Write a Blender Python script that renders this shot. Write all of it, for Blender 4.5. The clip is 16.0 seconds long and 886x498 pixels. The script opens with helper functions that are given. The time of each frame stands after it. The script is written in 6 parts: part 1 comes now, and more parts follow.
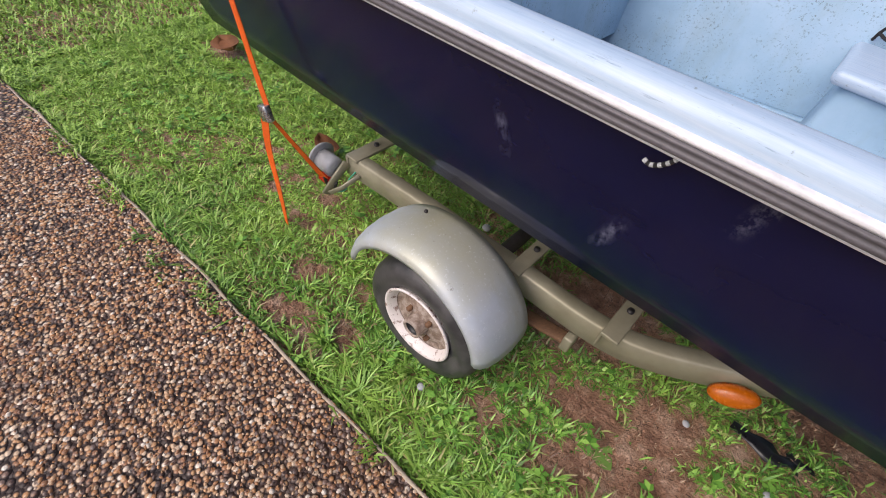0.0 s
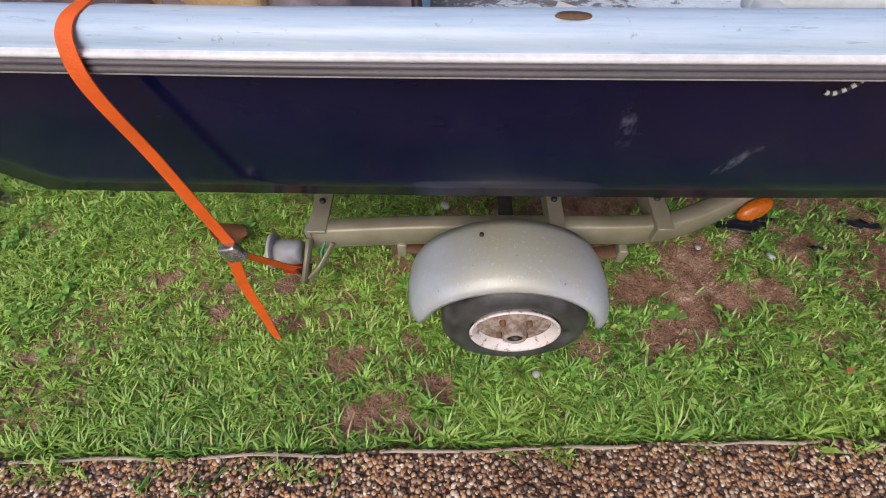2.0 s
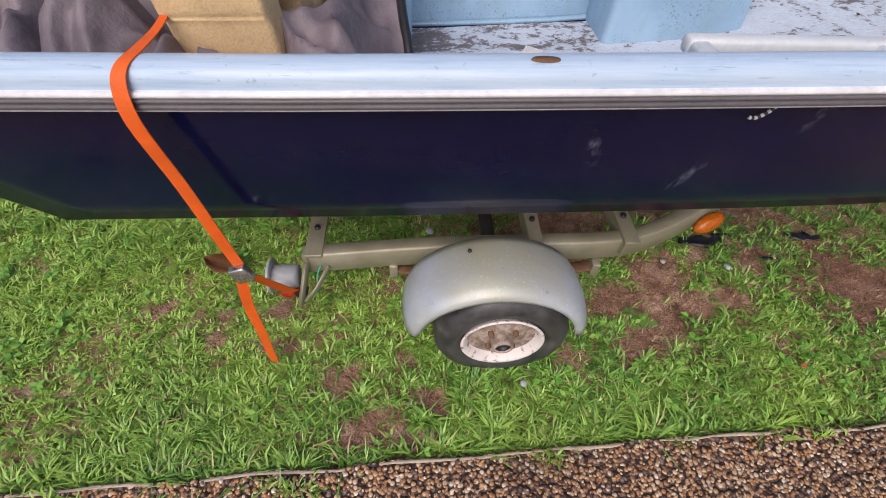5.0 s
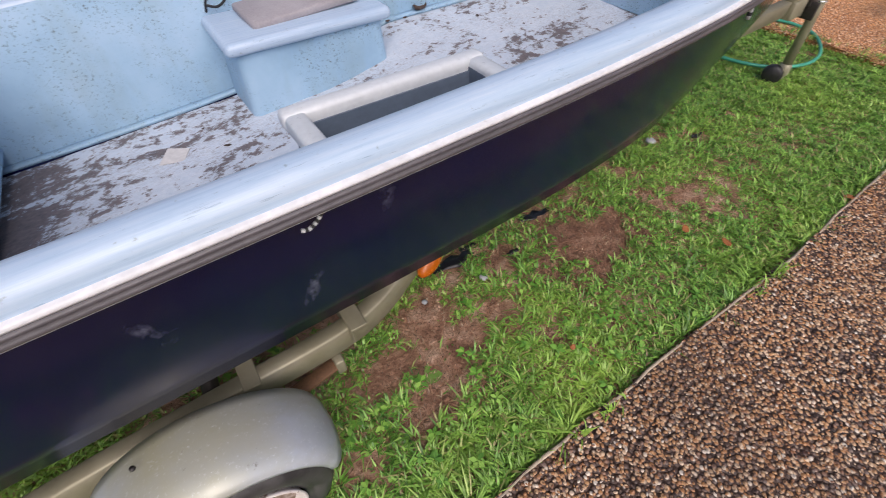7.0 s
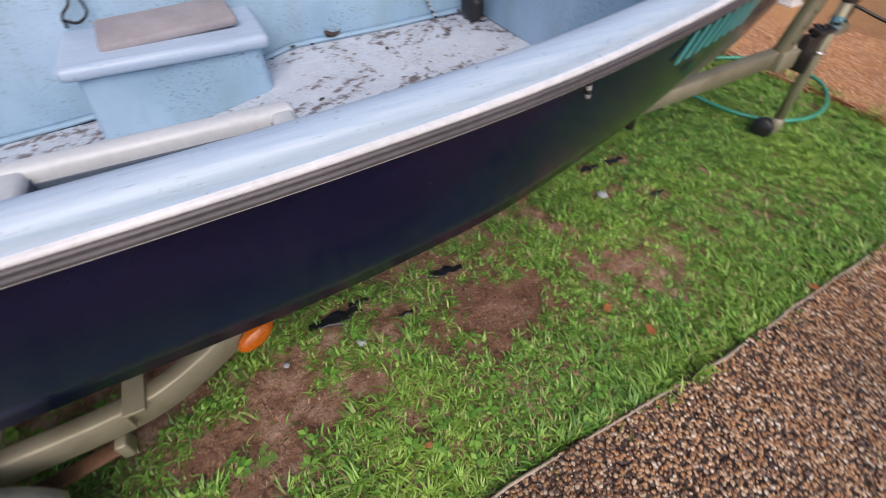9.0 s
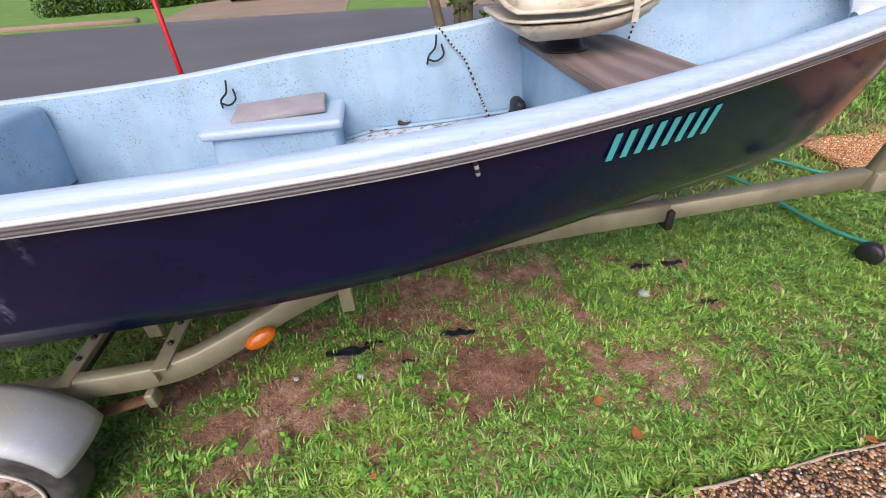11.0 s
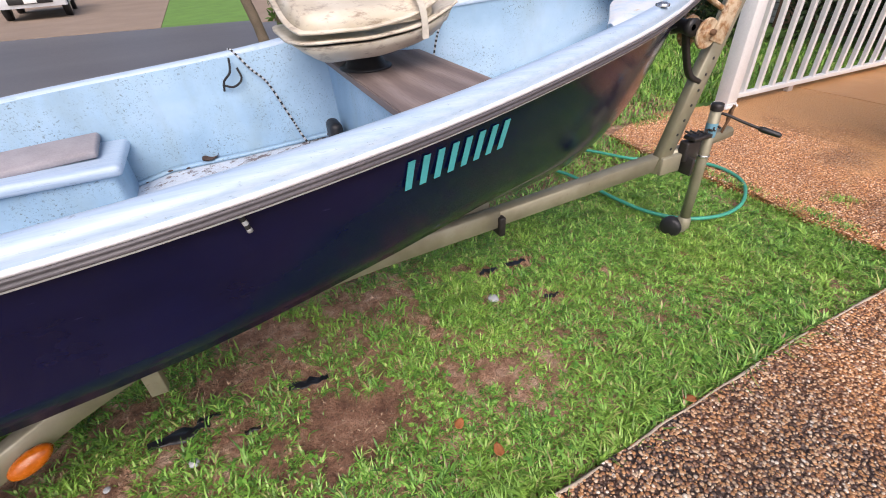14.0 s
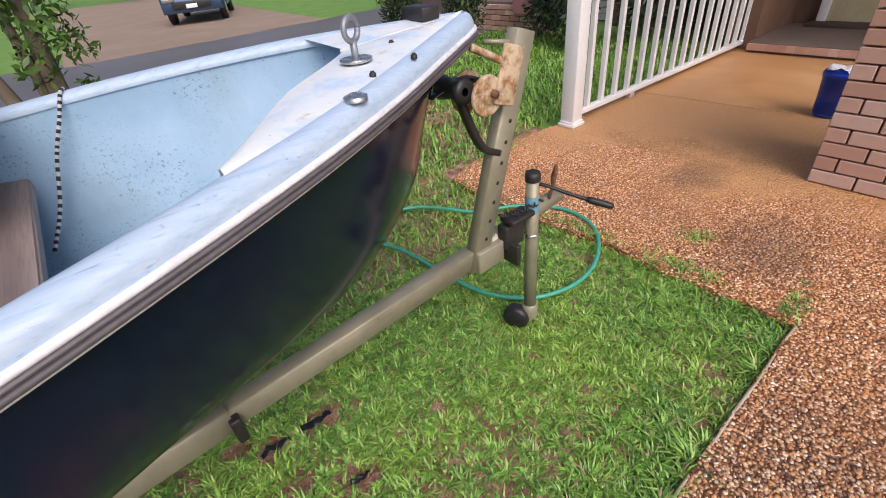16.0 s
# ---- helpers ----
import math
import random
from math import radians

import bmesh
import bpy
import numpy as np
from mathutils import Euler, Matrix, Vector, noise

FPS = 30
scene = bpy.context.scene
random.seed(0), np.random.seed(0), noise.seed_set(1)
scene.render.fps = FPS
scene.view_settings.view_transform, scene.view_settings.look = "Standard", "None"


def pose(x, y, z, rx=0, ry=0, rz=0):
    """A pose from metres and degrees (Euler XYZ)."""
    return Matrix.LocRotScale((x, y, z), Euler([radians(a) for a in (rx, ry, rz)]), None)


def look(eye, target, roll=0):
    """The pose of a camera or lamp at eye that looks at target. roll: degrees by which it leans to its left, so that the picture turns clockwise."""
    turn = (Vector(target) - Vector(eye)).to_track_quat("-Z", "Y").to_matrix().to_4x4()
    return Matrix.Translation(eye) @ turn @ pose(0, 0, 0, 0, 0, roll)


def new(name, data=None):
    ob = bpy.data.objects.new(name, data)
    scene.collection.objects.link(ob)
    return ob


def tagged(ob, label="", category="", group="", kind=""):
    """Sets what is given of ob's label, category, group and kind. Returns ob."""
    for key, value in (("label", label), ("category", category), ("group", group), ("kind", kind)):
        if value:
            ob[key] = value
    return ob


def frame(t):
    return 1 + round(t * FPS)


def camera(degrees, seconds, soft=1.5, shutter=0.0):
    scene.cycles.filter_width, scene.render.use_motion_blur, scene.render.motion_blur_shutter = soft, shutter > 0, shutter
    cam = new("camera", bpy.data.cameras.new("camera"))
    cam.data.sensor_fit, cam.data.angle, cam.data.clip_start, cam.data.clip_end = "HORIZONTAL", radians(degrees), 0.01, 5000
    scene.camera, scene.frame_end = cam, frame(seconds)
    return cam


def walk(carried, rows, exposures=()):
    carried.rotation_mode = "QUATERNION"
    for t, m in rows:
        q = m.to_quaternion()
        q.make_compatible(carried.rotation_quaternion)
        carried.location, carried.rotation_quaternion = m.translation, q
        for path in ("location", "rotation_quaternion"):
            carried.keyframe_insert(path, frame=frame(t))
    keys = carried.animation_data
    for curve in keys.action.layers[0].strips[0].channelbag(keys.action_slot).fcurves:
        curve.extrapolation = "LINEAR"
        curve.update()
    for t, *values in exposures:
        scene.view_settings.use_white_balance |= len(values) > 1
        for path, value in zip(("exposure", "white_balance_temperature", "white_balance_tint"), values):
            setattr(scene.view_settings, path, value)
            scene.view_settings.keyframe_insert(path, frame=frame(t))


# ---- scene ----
cam = camera(89.1, 16.0, soft=0.95, shutter=0.12)
PATH = [
    (0, (0.422, -0.528, 1.314), (-0.345, 0.55, -0.186), 10.1),
    (0.5, (0.178, -0.536, 1.329), (-0.327, 0.664, -0.189), 13.3),
    (1, (-0.017, -0.5, 1.329), (-0.404, 0.713, -0.214), 9.8),
    (1.5, (-0.11, -0.451, 1.351), (-0.385, 0.705, -0.258), 1.2),
    (2, (-0.205, -0.539, 1.366), (-0.206, 0.614, -0.268), 1.5),
    (2.5, (-0.232, -0.608, 1.378), (-0.151, 0.546, -0.254), 4.1),
    (3, (-0.233, -0.64, 1.401), (-0.131, 0.553, -0.201), 3.2),
    (3.5, (-0.23, -0.646, 1.41), (-0.108, 0.586, -0.161), 3.6),
    (5.8, (-0.257, -0.614, 1.443), (-0.168, 0.678, -0.081), 2.7),
    (6, (-0.212, -0.597, 1.454), (-0.101, 0.699, -0.064), 1.1),
    (6.5, (-0.029, -0.514, 1.435), (0.4, 0.752, -0.053), 1.0),
    (6.7, (0.109, -0.513, 1.42), (0.663, 0.754, -0.025), -1.7),
    (7, (0.246, -0.467, 1.417), (0.982, 0.689, -0.039), -1.7),
    (7.5, (0.407, -0.49, 1.389), (1.392, 0.453, -0.073), -6.1),
    (8, (0.562, -0.379, 1.382), (1.649, 0.387, -0.111), -1.3),
    (8.5, (0.687, -0.364, 1.385), (1.75, 0.388, -0.133), -1.2),
    (9, (0.847, -0.489, 1.399), (1.493, 0.745, -0.037), 0.3),
    (9.2, (0.786, -0.549, 1.355), (1.185, 0.868, 0.001), 3.3),
    (11.3, (1.297, -0.836, 1.448), (1.458, 0.817, 0.334), -4.0),
    (11.5, (1.314, -0.831, 1.444), (1.559, 0.816, 0.335), -4.9),
    (12, (1.343, -0.819, 1.437), (1.693, 0.808, 0.329), -3.9),
    (12.5, (1.356, -0.805, 1.434), (1.758, 0.806, 0.318), -3.6),
    (13, (1.381, -0.789, 1.433), (1.877, 0.791, 0.311), -3.4),
    (13.5, (1.389, -0.773, 1.436), (1.939, 0.785, 0.31), -3.5),
    (14, (1.451, -0.739, 1.44), (2.119, 0.772, 0.313), -3.1),
    (14.5, (1.547, -0.59, 1.426), (2.42, 0.804, 0.289), 0.3),
    (15, (1.725, -0.482, 1.483), (2.756, 0.814, 0.361), -2.4),
    (15.5, (2.073, -0.409, 1.455), (3.074, 0.91, 0.334), -6.3),
    (16, (2.378, -0.315, 1.461), (3.366, 1.01, 0.334), -6.3),
]
EXPOSURES = [(t, e, 6500, 17) for t, e in ((0, 0.16), (2.5, 0.0), (6.2, 0.06), (8.5, -0.04), (9.5, 0.04), (11.3, 0.42), (14.5, 0.42), (15.5, 0.30), (16, 0.26))]
walk(cam, [(t, look(eye, target, roll)) for t, eye, target, roll in PATH], EXPOSURES)

# ---- world and light: a bright overcast day after rain ----
world = bpy.data.worlds.new("world")
scene.world = world
world.use_nodes = True
wn = world.node_tree.nodes
wl = world.node_tree.links
bg = wn["Background"]
sky = wn.new("ShaderNodeTexSky")
sky.sky_type = "NISHITA"
sky.sun_disc = False
sky.sun_elevation = radians(46)
sky.sun_rotation = radians(197)
sky.air_density, sky.dust_density, sky.ozone_density = 1.0, 4.0, 1.2
wl.new(sky.outputs["Color"], bg.inputs["Color"])
bg.inputs["Strength"].default_value = 0.13

sun_data = bpy.data.lights.new("sun", "SUN")
sun_data.energy, sun_data.angle, sun_data.color = 1.5, radians(50), (1.0, 0.975, 0.94)
sun = new("sun", sun_data)
sun.matrix_world = look((0, 0, 0), (-math.sin(radians(197)) * math.cos(radians(46)), -math.cos(radians(197)) * math.cos(radians(46)), -math.sin(radians(46))))

# ---- materials ----


class Nodes:
    """A short way to write node materials."""

    def __init__(self, name, rough=0.6, metal=0.0, spec=0.5):
        self.mat = bpy.data.materials.new(name)
        self.mat.use_nodes = True
        self.n = self.mat.node_tree.nodes
        self.l = self.mat.node_tree.links
        self.b = self.n["Principled BSDF"]
        self.b.inputs["Roughness"].default_value = rough
        self.b.inputs["Metallic"].default_value = metal
        self.b.inputs["Specular IOR Level"].default_value = spec
        self.co = self.n.new("ShaderNodeTexCoord").outputs["Object"]

    def mapped(self, sx, sy, sz):
        m = self.n.new("ShaderNodeMapping")
        m.inputs["Scale"].default_value = (sx, sy, sz)
        self.l.new(self.co, m.inputs["Vector"])
        return m.outputs["Vector"]

    def noise(self, scale, detail=4.0, rough=0.6, co=None, distort=0.0):
        t = self.n.new("ShaderNodeTexNoise")
        t.inputs["Scale"].default_value = scale
        t.inputs["Detail"].default_value = detail
        t.inputs["Roughness"].default_value = rough
        t.inputs["Distortion"].default_value = distort
        self.l.new(co or self.co, t.inputs["Vector"])
        return t.outputs["Fac"]

    def voronoi(self, scale, feature="F1", out="Distance", co=None, rnd=1.0):
        t = self.n.new("ShaderNodeTexVoronoi")
        t.feature = feature
        t.inputs["Scale"].default_value = scale
        t.inputs["Randomness"].default_value = rnd
        self.l.new(co or self.co, t.inputs["Vector"])
        return t.outputs[out]

    def ramp(self, fac, stops):
        r = self.n.new("ShaderNodeValToRGB")
        el = r.color_ramp.elements
        while len(el) < len(stops):
            el.new(0.5)
        for e, (p, c) in zip(el, stops):
            e.position = p
            e.color = (*c, 1) if not isinstance(c, (int, float)) else (c, c, c, 1)
        self.l.new(fac, r.inputs["Fac"])
        return r.outputs["Color"]

    def mix(self, fac, a, b, mode="MIX"):
        m = self.n.new("ShaderNodeMix")
        m.data_type, m.blend_type = "RGBA", mode
        for sock, v in ((m.inputs[0], fac), (m.inputs[6], a), (m.inputs[7], b)):
            if isinstance(v, (int, float)):
                sock.default_value = v
            elif isinstance(v, tuple):
                sock.default_value = (*v, 1)
            else:
                self.l.new(v, sock)
        return m.outputs[2]

    def math(self, op, a, b=0.0):
        m = self.n.new("ShaderNodeMath")
        m.operation = op
        for sock, v in ((m.inputs[0], a), (m.inputs[1], b)):
            if isinstance(v, (int, float)):
                sock.default_value = v
            else:
                self.l.new(v, sock)
        return m.outputs[0]

    def sep(self, axis):
        s = self.n.new("ShaderNodeSeparateXYZ")
        self.l.new(self.co, s.inputs[0])
        return s.outputs[axis]

    def island(self):
        return self.n.new("ShaderNodeNewGeometry").outputs["Random Per Island"]

    def obrand(self):
        return self.n.new("ShaderNodeObjectInfo").outputs["Random"]

    def base(self, c):
        if isinstance(c, tuple):
            self.b.inputs["Base Color"].default_value = (*c, 1)
        else:
            self.l.new(c, self.b.inputs["Base Color"])
        return self

    def rough(self, c):
        self.l.new(c, self.b.inputs["Roughness"])
        return self

    def bump(self, h, strength=0.3, dist=0.005):
        b = self.n.new("ShaderNodeBump")
        b.inputs["Strength"].default_value = strength
        b.inputs["Distance"].default_value = dist
        self.l.new(h, b.inputs["Height"])
        self.l.new(b.outputs["Normal"], self.b.inputs["Normal"])
        return self


def simple(name, col, rough=0.5, metal=0.0, var=0.25, scale=12.0, bump=0.15, spec=0.5):
    """A plain material with mottling at two scales."""
    m = Nodes(name, rough, metal, spec)
    big = m.noise(scale * 0.3, 3)
    fine = m.noise(scale * 5, 5)
    mixed = m.math("MULTIPLY", m.math("ADD", big, fine), 0.5)
    dark = tuple(v * (1 - var) for v in col)
    light = tuple(min(1, v * (1 + var * 0.6)) for v in col)
    m.base(m.ramp(mixed, [(0.3, dark), (0.7, light)]))
    m.rough(m.ramp(fine, [(0.3, max(0.02, rough - 0.08)), (0.7, min(1, rough + 0.1))]))
    m.bump(fine, bump, 0.003)
    return m.mat


def mat_navy():
    m = Nodes("navy_gelcoat", 0.15, 0, 0.32)
    n = m.noise(3.5, 5, co=m.mapped(1, 1, 2.0))
    fade = m.ramp(n, [(0.35, (0.0032, 0.0046, 0.030)), (0.7, (0.0052, 0.0070, 0.043))])
    scuff = m.ramp(m.noise(26, 6, co=m.mapped(0.6, 1, 3)), [(0.69, 0.0), (0.80, 0.45)])
    c = m.mix(scuff, fade, (0.06, 0.06, 0.16))
    grit = m.ramp(m.noise(38, 6, 0.75, co=m.mapped(1.0, 1, 0.5)), [(0.44, 0.0), (0.62, 0.42)])
    for sx, sz, lean in ((0.088, 0.886, -0.2), (0.32, 0.805, 0.3), (0.47, 0.985, 0.2)):
        dx = m.math("ABSOLUTE", m.math("SUBTRACT", m.math("SUBTRACT", m.sep("X"), sx), m.math("MULTIPLY", m.math("SUBTRACT", m.sep("Z"), sz), lean)))
        dz = m.math("ABSOLUTE", m.math("SUBTRACT", m.sep("Z"), sz))
        rub = m.math("MULTIPLY", m.ramp(dx, [(0.003, 1.0), (0.017, 0.0)]), m.ramp(dz, [(0.025, 1.0), (0.058, 0.0)]))
        c = m.mix(m.math("MULTIPLY", rub, grit), c, (0.24, 0.25, 0.36))
    m.base(c)
    m.rough(m.ramp(m.noise(9, 5), [(0.3, 0.10), (0.75, 0.22)]))
    m.bump(m.noise(2.6, 2), 0.10, 0.03)
    return m.mat


def mat_blue_liner():
    m = Nodes("pale_blue_gelcoat", 0.45)
    big = m.noise(3, 5)
    base = m.ramp(big, [(0.3, (0.22, 0.365, 0.51)), (0.55, (0.31, 0.475, 0.625)), (0.8, (0.40, 0.55, 0.70))])
    speck = m.ramp(m.noise(120, 6, 0.75), [(0.565, 0.0), (0.62, 0.85)])
    patch = m.ramp(m.noise(4.5, 4), [(0.42, 0.0), (0.60, 1.0)])
    base = m.mix(m.math("MULTIPLY", speck, patch), base, (0.07, 0.09, 0.09))
    stain = m.ramp(m.noise(7, 6, co=m.mapped(1, 1, 0.35)), [(0.5, 0.0), (0.8, 0.45)])
    m.base(m.mix(stain, base, (0.22, 0.28, 0.26)))
    m.bump(m.noise(180, 3), 0.2, 0.002)
    return m.mat


def mat_gunwale():
    m = Nodes("chalky_gunwale", 0.32)
    streak = m.noise(20, 7, 0.68, co=m.mapped(0.22, 5.0, 5.0))
    base = m.ramp(streak, [(0.3, (0.35, 0.48, 0.63)), (0.48, (0.44, 0.56, 0.70)), (0.7, (0.53, 0.62, 0.73))])
    fine = m.noise(75, 6, 0.7, co=m.mapped(0.10, 4.0, 4.0))
    base = m.mix(m.ramp(fine, [(0.46, 0.0), (0.66, 0.25)]), base, (0.32, 0.45, 0.60))
    crack = m.ramp(m.noise(34, 6, 0.75, co=m.mapped(0.35, 4.0, 4.0)), [(0.60, 0.0), (0.66, 0.55)])
    base = m.mix(crack, base, (0.17, 0.26, 0.36))
    spot = m.ramp(m.noise(70, 5, 0.7), [(0.64, 0.0), (0.72, 0.7)])
    m.base(m.mix(spot, base, (0.20, 0.24, 0.26)))
    m.bump(m.noise(60, 4, co=m.mapped(0.4, 3, 3)), 0.12, 0.002)
    return m.mat


def mat_peeling():
    m = Nodes("flaking_white_deck_paint", 0.65)
    n = m.noise(3.6, 8, 0.75, distort=0.8)
    fine = m.noise(30, 7, 0.75)
    mask = m.math("ADD", m.math("MULTIPLY", n, 0.55), m.math("MULTIPLY", fine, 0.45))
    worn = m.ramp(m.math("ADD", m.sep("X"), 0.25), [(0.0, 0.11), (0.14, 0.03), (0.50, 0.0)])
    mask = m.math("ADD", mask, worn)
    f = m.ramp(mask, [(0.525, 0.0), (0.56, 0.9)])
    film = m.math("MULTIPLY", m.ramp(m.noise(140, 7, 0.75, co=m.mapped(0.5, 1.6, 1)), [(0.48, 0.0), (0.64, 0.6)]), m.ramp(m.noise(4.2, 5), [(0.38, 0.0), (0.62, 1.0)]))
    white = m.ramp(fine, [(0.3, (0.50, 0.58, 0.67)), (0.7, (0.68, 0.73, 0.79))])
    white = m.mix(film, white, (0.21, 0.165, 0.15))
    brown = m.ramp(m.noise(60, 5), [(0.3, (0.05, 0.035, 0.035)), (0.7, (0.17, 0.12, 0.11))])
    m.base(m.mix(f, white, brown))
    m.bump(m.math("MULTIPLY", f, -1.0), 0.5, 0.004)
    return m.mat


def mat_galv():
    m = Nodes("mossy_galvanised_steel", 0.5, 0.35)
    big = m.noise(5, 5)
    base = m.ramp(big, [(0.3, (0.25, 0.23, 0.155)), (0.6, (0.36, 0.335, 0.245)), (0.8, (0.45, 0.43, 0.35))])
    rust = m.ramp(m.noise(22, 6, 0.7), [(0.64, 0.0), (0.74, 0.7)])
    m.base(m.mix(rust, base, (0.16, 0.10, 0.06)))
    m.bump(m.noise(90, 4), 0.2, 0.002)
    return m.mat


def mat_fender():
    m = Nodes("dull_galvanised_fender", 0.42, 0.25)
    big = m.noise(5, 5)
    base = m.ramp(big, [(0.3, (0.42, 0.47, 0.54)), (0.7, (0.58, 0.63, 0.70))])
    z = m.ramp(m.noise(4, 5, co=m.mapped(1, 2, 1)), [(0.45, 0.0), (0.72, 0.6)])
    base = m.mix(z, base, (0.38, 0.38, 0.27))
    crown = m.math("ADD", m.math("MULTIPLY", m.math("SUBTRACT", m.sep("Z"), 0.40), 8.0), m.math("SUBTRACT", big, 0.5))
    base = m.mix(m.ramp(crown, [(0.15, 0.0), (0.80, 0.8)]), base, (0.40, 0.38, 0.23))
    pit = m.ramp(m.noise(120, 6, 0.75), [(0.58, 0.0), (0.68, 0.6)])
    base = m.mix(pit, base, (0.70, 0.74, 0.78))
    m.base(m.mix(m.ramp(m.noise(55, 6, 0.7), [(0.66, 0.0), (0.73, 0.7)]), base, (0.17, 0.15, 0.12)))
    m.rough(m.ramp(m.noise(30, 5), [(0.3, 0.34), (0.7, 0.55)]))
    m.bump(m.noise(40, 4), 0.12, 0.002)
    return m.mat


def mat_rim():
    m = Nodes("rim_white_edge", 0.5)
    n = m.noise(40, 6, 0.7)
    f = m.ramp(n, [(0.54, 0.0), (0.62, 0.9)])
    m.base(m.mix(f, (0.74, 0.68, 0.65), (0.20, 0.11, 0.08)))
    m.bump(n, 0.3, 0.002)
    return m.mat


def mat_disc():
    m = Nodes("rusty_wheel_disc", 0.65)
    n = m.noise(30, 7, 0.7)
    m.base(m.ramp(n, [(0.3, (0.13, 0.085, 0.06)), (0.46, (0.24, 0.175, 0.135)), (0.58, (0.42, 0.35, 0.30)), (0.75, (0.16, 0.095, 0.06))]))
    m.bump(m.noise(140, 5), 0.5, 0.003)
    return m.mat


def mat_tyre():
    m = Nodes("worn_wet_rubber", 0.5)
    n = m.noise(14, 6)
    m.base(m.ramp(n, [(0.35, (0.022, 0.022, 0.025)), (0.6, (0.075, 0.072, 0.072)), (0.8, (0.15, 0.14, 0.135))]))
    m.rough(m.ramp(n, [(0.35, 0.30), (0.7, 0.7)]))
    m.bump(m.noise(120, 4), 0.25, 0.002)
    return m.mat


def mat_grass(name, shades):
    m = Nodes(name, 0.42, 0, 0.45)
    c = m.ramp(m.island(), shades)
    tuft = m.noise(26, 3)
    c = m.mix(m.ramp(tuft, [(0.52, 0.0), (0.68, 0.55)]), c, (0.055, 0.15, 0.022))
    c = m.mix(m.ramp(m.noise(19, 4, co=m.mapped(1, 1, 0.2)), [(0.54, 0.0), (0.72, 0.45)]), c, (0.36, 0.58, 0.10))
    # Noise patches, plus brighter blades towards -x: the less shaded end, painted in colour.
    patch = m.math("ADD", m.noise(1.5, 4), m.math("MULTIPLY", m.math("MINIMUM", m.sep("X"), 0.0), -0.14))
    c = m.mix(m.ramp(patch, [(0.46, 0.0), (0.70, 0.6)]), c, (0.36, 0.55, 0.08))
    m.base(c)
    return m.mat


def mat_dirt():
    """Damp reddish lawn soil: sandy tan where dry, dark where wet, with grit."""
    m = Nodes("bare_reddish_dirt", 0.7)
    wet = m.noise(2.1, 4)
    mid = m.noise(13, 7, 0.68)
    fine = m.noise(130, 6, 0.75)
    dry = m.ramp(mid, [(0.32, (0.18, 0.080, 0.048)), (0.50, (0.48, 0.265, 0.165)), (0.66, (0.74, 0.51, 0.37))])
    damp = m.ramp(mid, [(0.34, (0.15, 0.070, 0.042)), (0.52, (0.36, 0.185, 0.112)), (0.70, (0.56, 0.345, 0.235))])
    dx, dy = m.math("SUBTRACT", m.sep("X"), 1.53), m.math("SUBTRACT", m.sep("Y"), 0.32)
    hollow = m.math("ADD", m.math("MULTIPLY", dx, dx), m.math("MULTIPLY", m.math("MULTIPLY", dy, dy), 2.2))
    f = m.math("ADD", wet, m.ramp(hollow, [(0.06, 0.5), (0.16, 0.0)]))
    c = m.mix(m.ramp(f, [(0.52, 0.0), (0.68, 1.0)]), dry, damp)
    c = m.mix(m.ramp(fine, [(0.36, 0.55), (0.48, 0.0)]), c, (0.075, 0.042, 0.028))
    grit = m.ramp(m.voronoi(170), [(0.06, 0.75), (0.16, 0.0)])
    c = m.mix(m.math("MULTIPLY", grit, m.ramp(mid, [(0.4, 0.0), (0.6, 1.0)])), c, (0.58, 0.47, 0.37))
    m.base(c)
    m.rough(m.ramp(wet, [(0.4, 0.8), (0.65, 0.45)]))
    m.bump(m.math("ADD", fine, m.math("MULTIPLY", mid, 2.0)), 1.0, 0.016)
    return m.mat


def pebble_stops():
    return [(0.0, (0.085, 0.045, 0.032)), (0.12, (0.22, 0.155, 0.125)), (0.26, (0.34, 0.165, 0.085)), (0.46, (0.50, 0.25, 0.105)),
            (0.64, (0.60, 0.35, 0.175)), (0.80, (0.66, 0.46, 0.29)), (0.93, (0.76, 0.59, 0.42)), (1.0, (0.85, 0.77, 0.65))]


def rusty_near_house(m, c):
    """Iron-stained concrete: the walkway turns orange-tan towards the house."""
    f = m.math("ADD", m.math("MULTIPLY", m.math("SUBTRACT", m.sep("X"), 2.7), 0.34), m.math("MULTIPLY", m.math("SUBTRACT", m.noise(1.3, 5), 0.5), 0.9))
    c = m.mix(m.ramp(f, [(0.0, 0.0), (0.30, 0.55), (0.75, 0.85)]), c, m.mix(1.0, c, (0.25, 0.085, 0.012), "ADD"))
    c = m.mix(m.ramp(f, [(0.80, 0.0), (1.25, 0.90)]), c, (0.62, 0.33, 0.14))
    blot = m.noise(4.0, 6, 0.7)
    for sx, sy, size in ((4.75, 0.15, 0.55), (5.2, -0.45, 0.50), (4.6, -0.5, 0.35), (5.3, 0.75, 0.4)):
        dx, dy = m.math("SUBTRACT", m.sep("X"), sx), m.math("SUBTRACT", m.sep("Y"), sy)
        d = m.math("ADD", m.math("MULTIPLY", dx, dx), m.math("MULTIPLY", m.math("MULTIPLY", dy, dy), 2.0))
        wet = m.math("SUBTRACT", m.math("ADD", blot, 0.28), m.math("MULTIPLY", d, 1.0 / size ** 2))
        c = m.mix(m.ramp(wet, [(0.25, 0.0), (0.75, 0.45)]), c, (0.07, 0.042, 0.030))
    return c


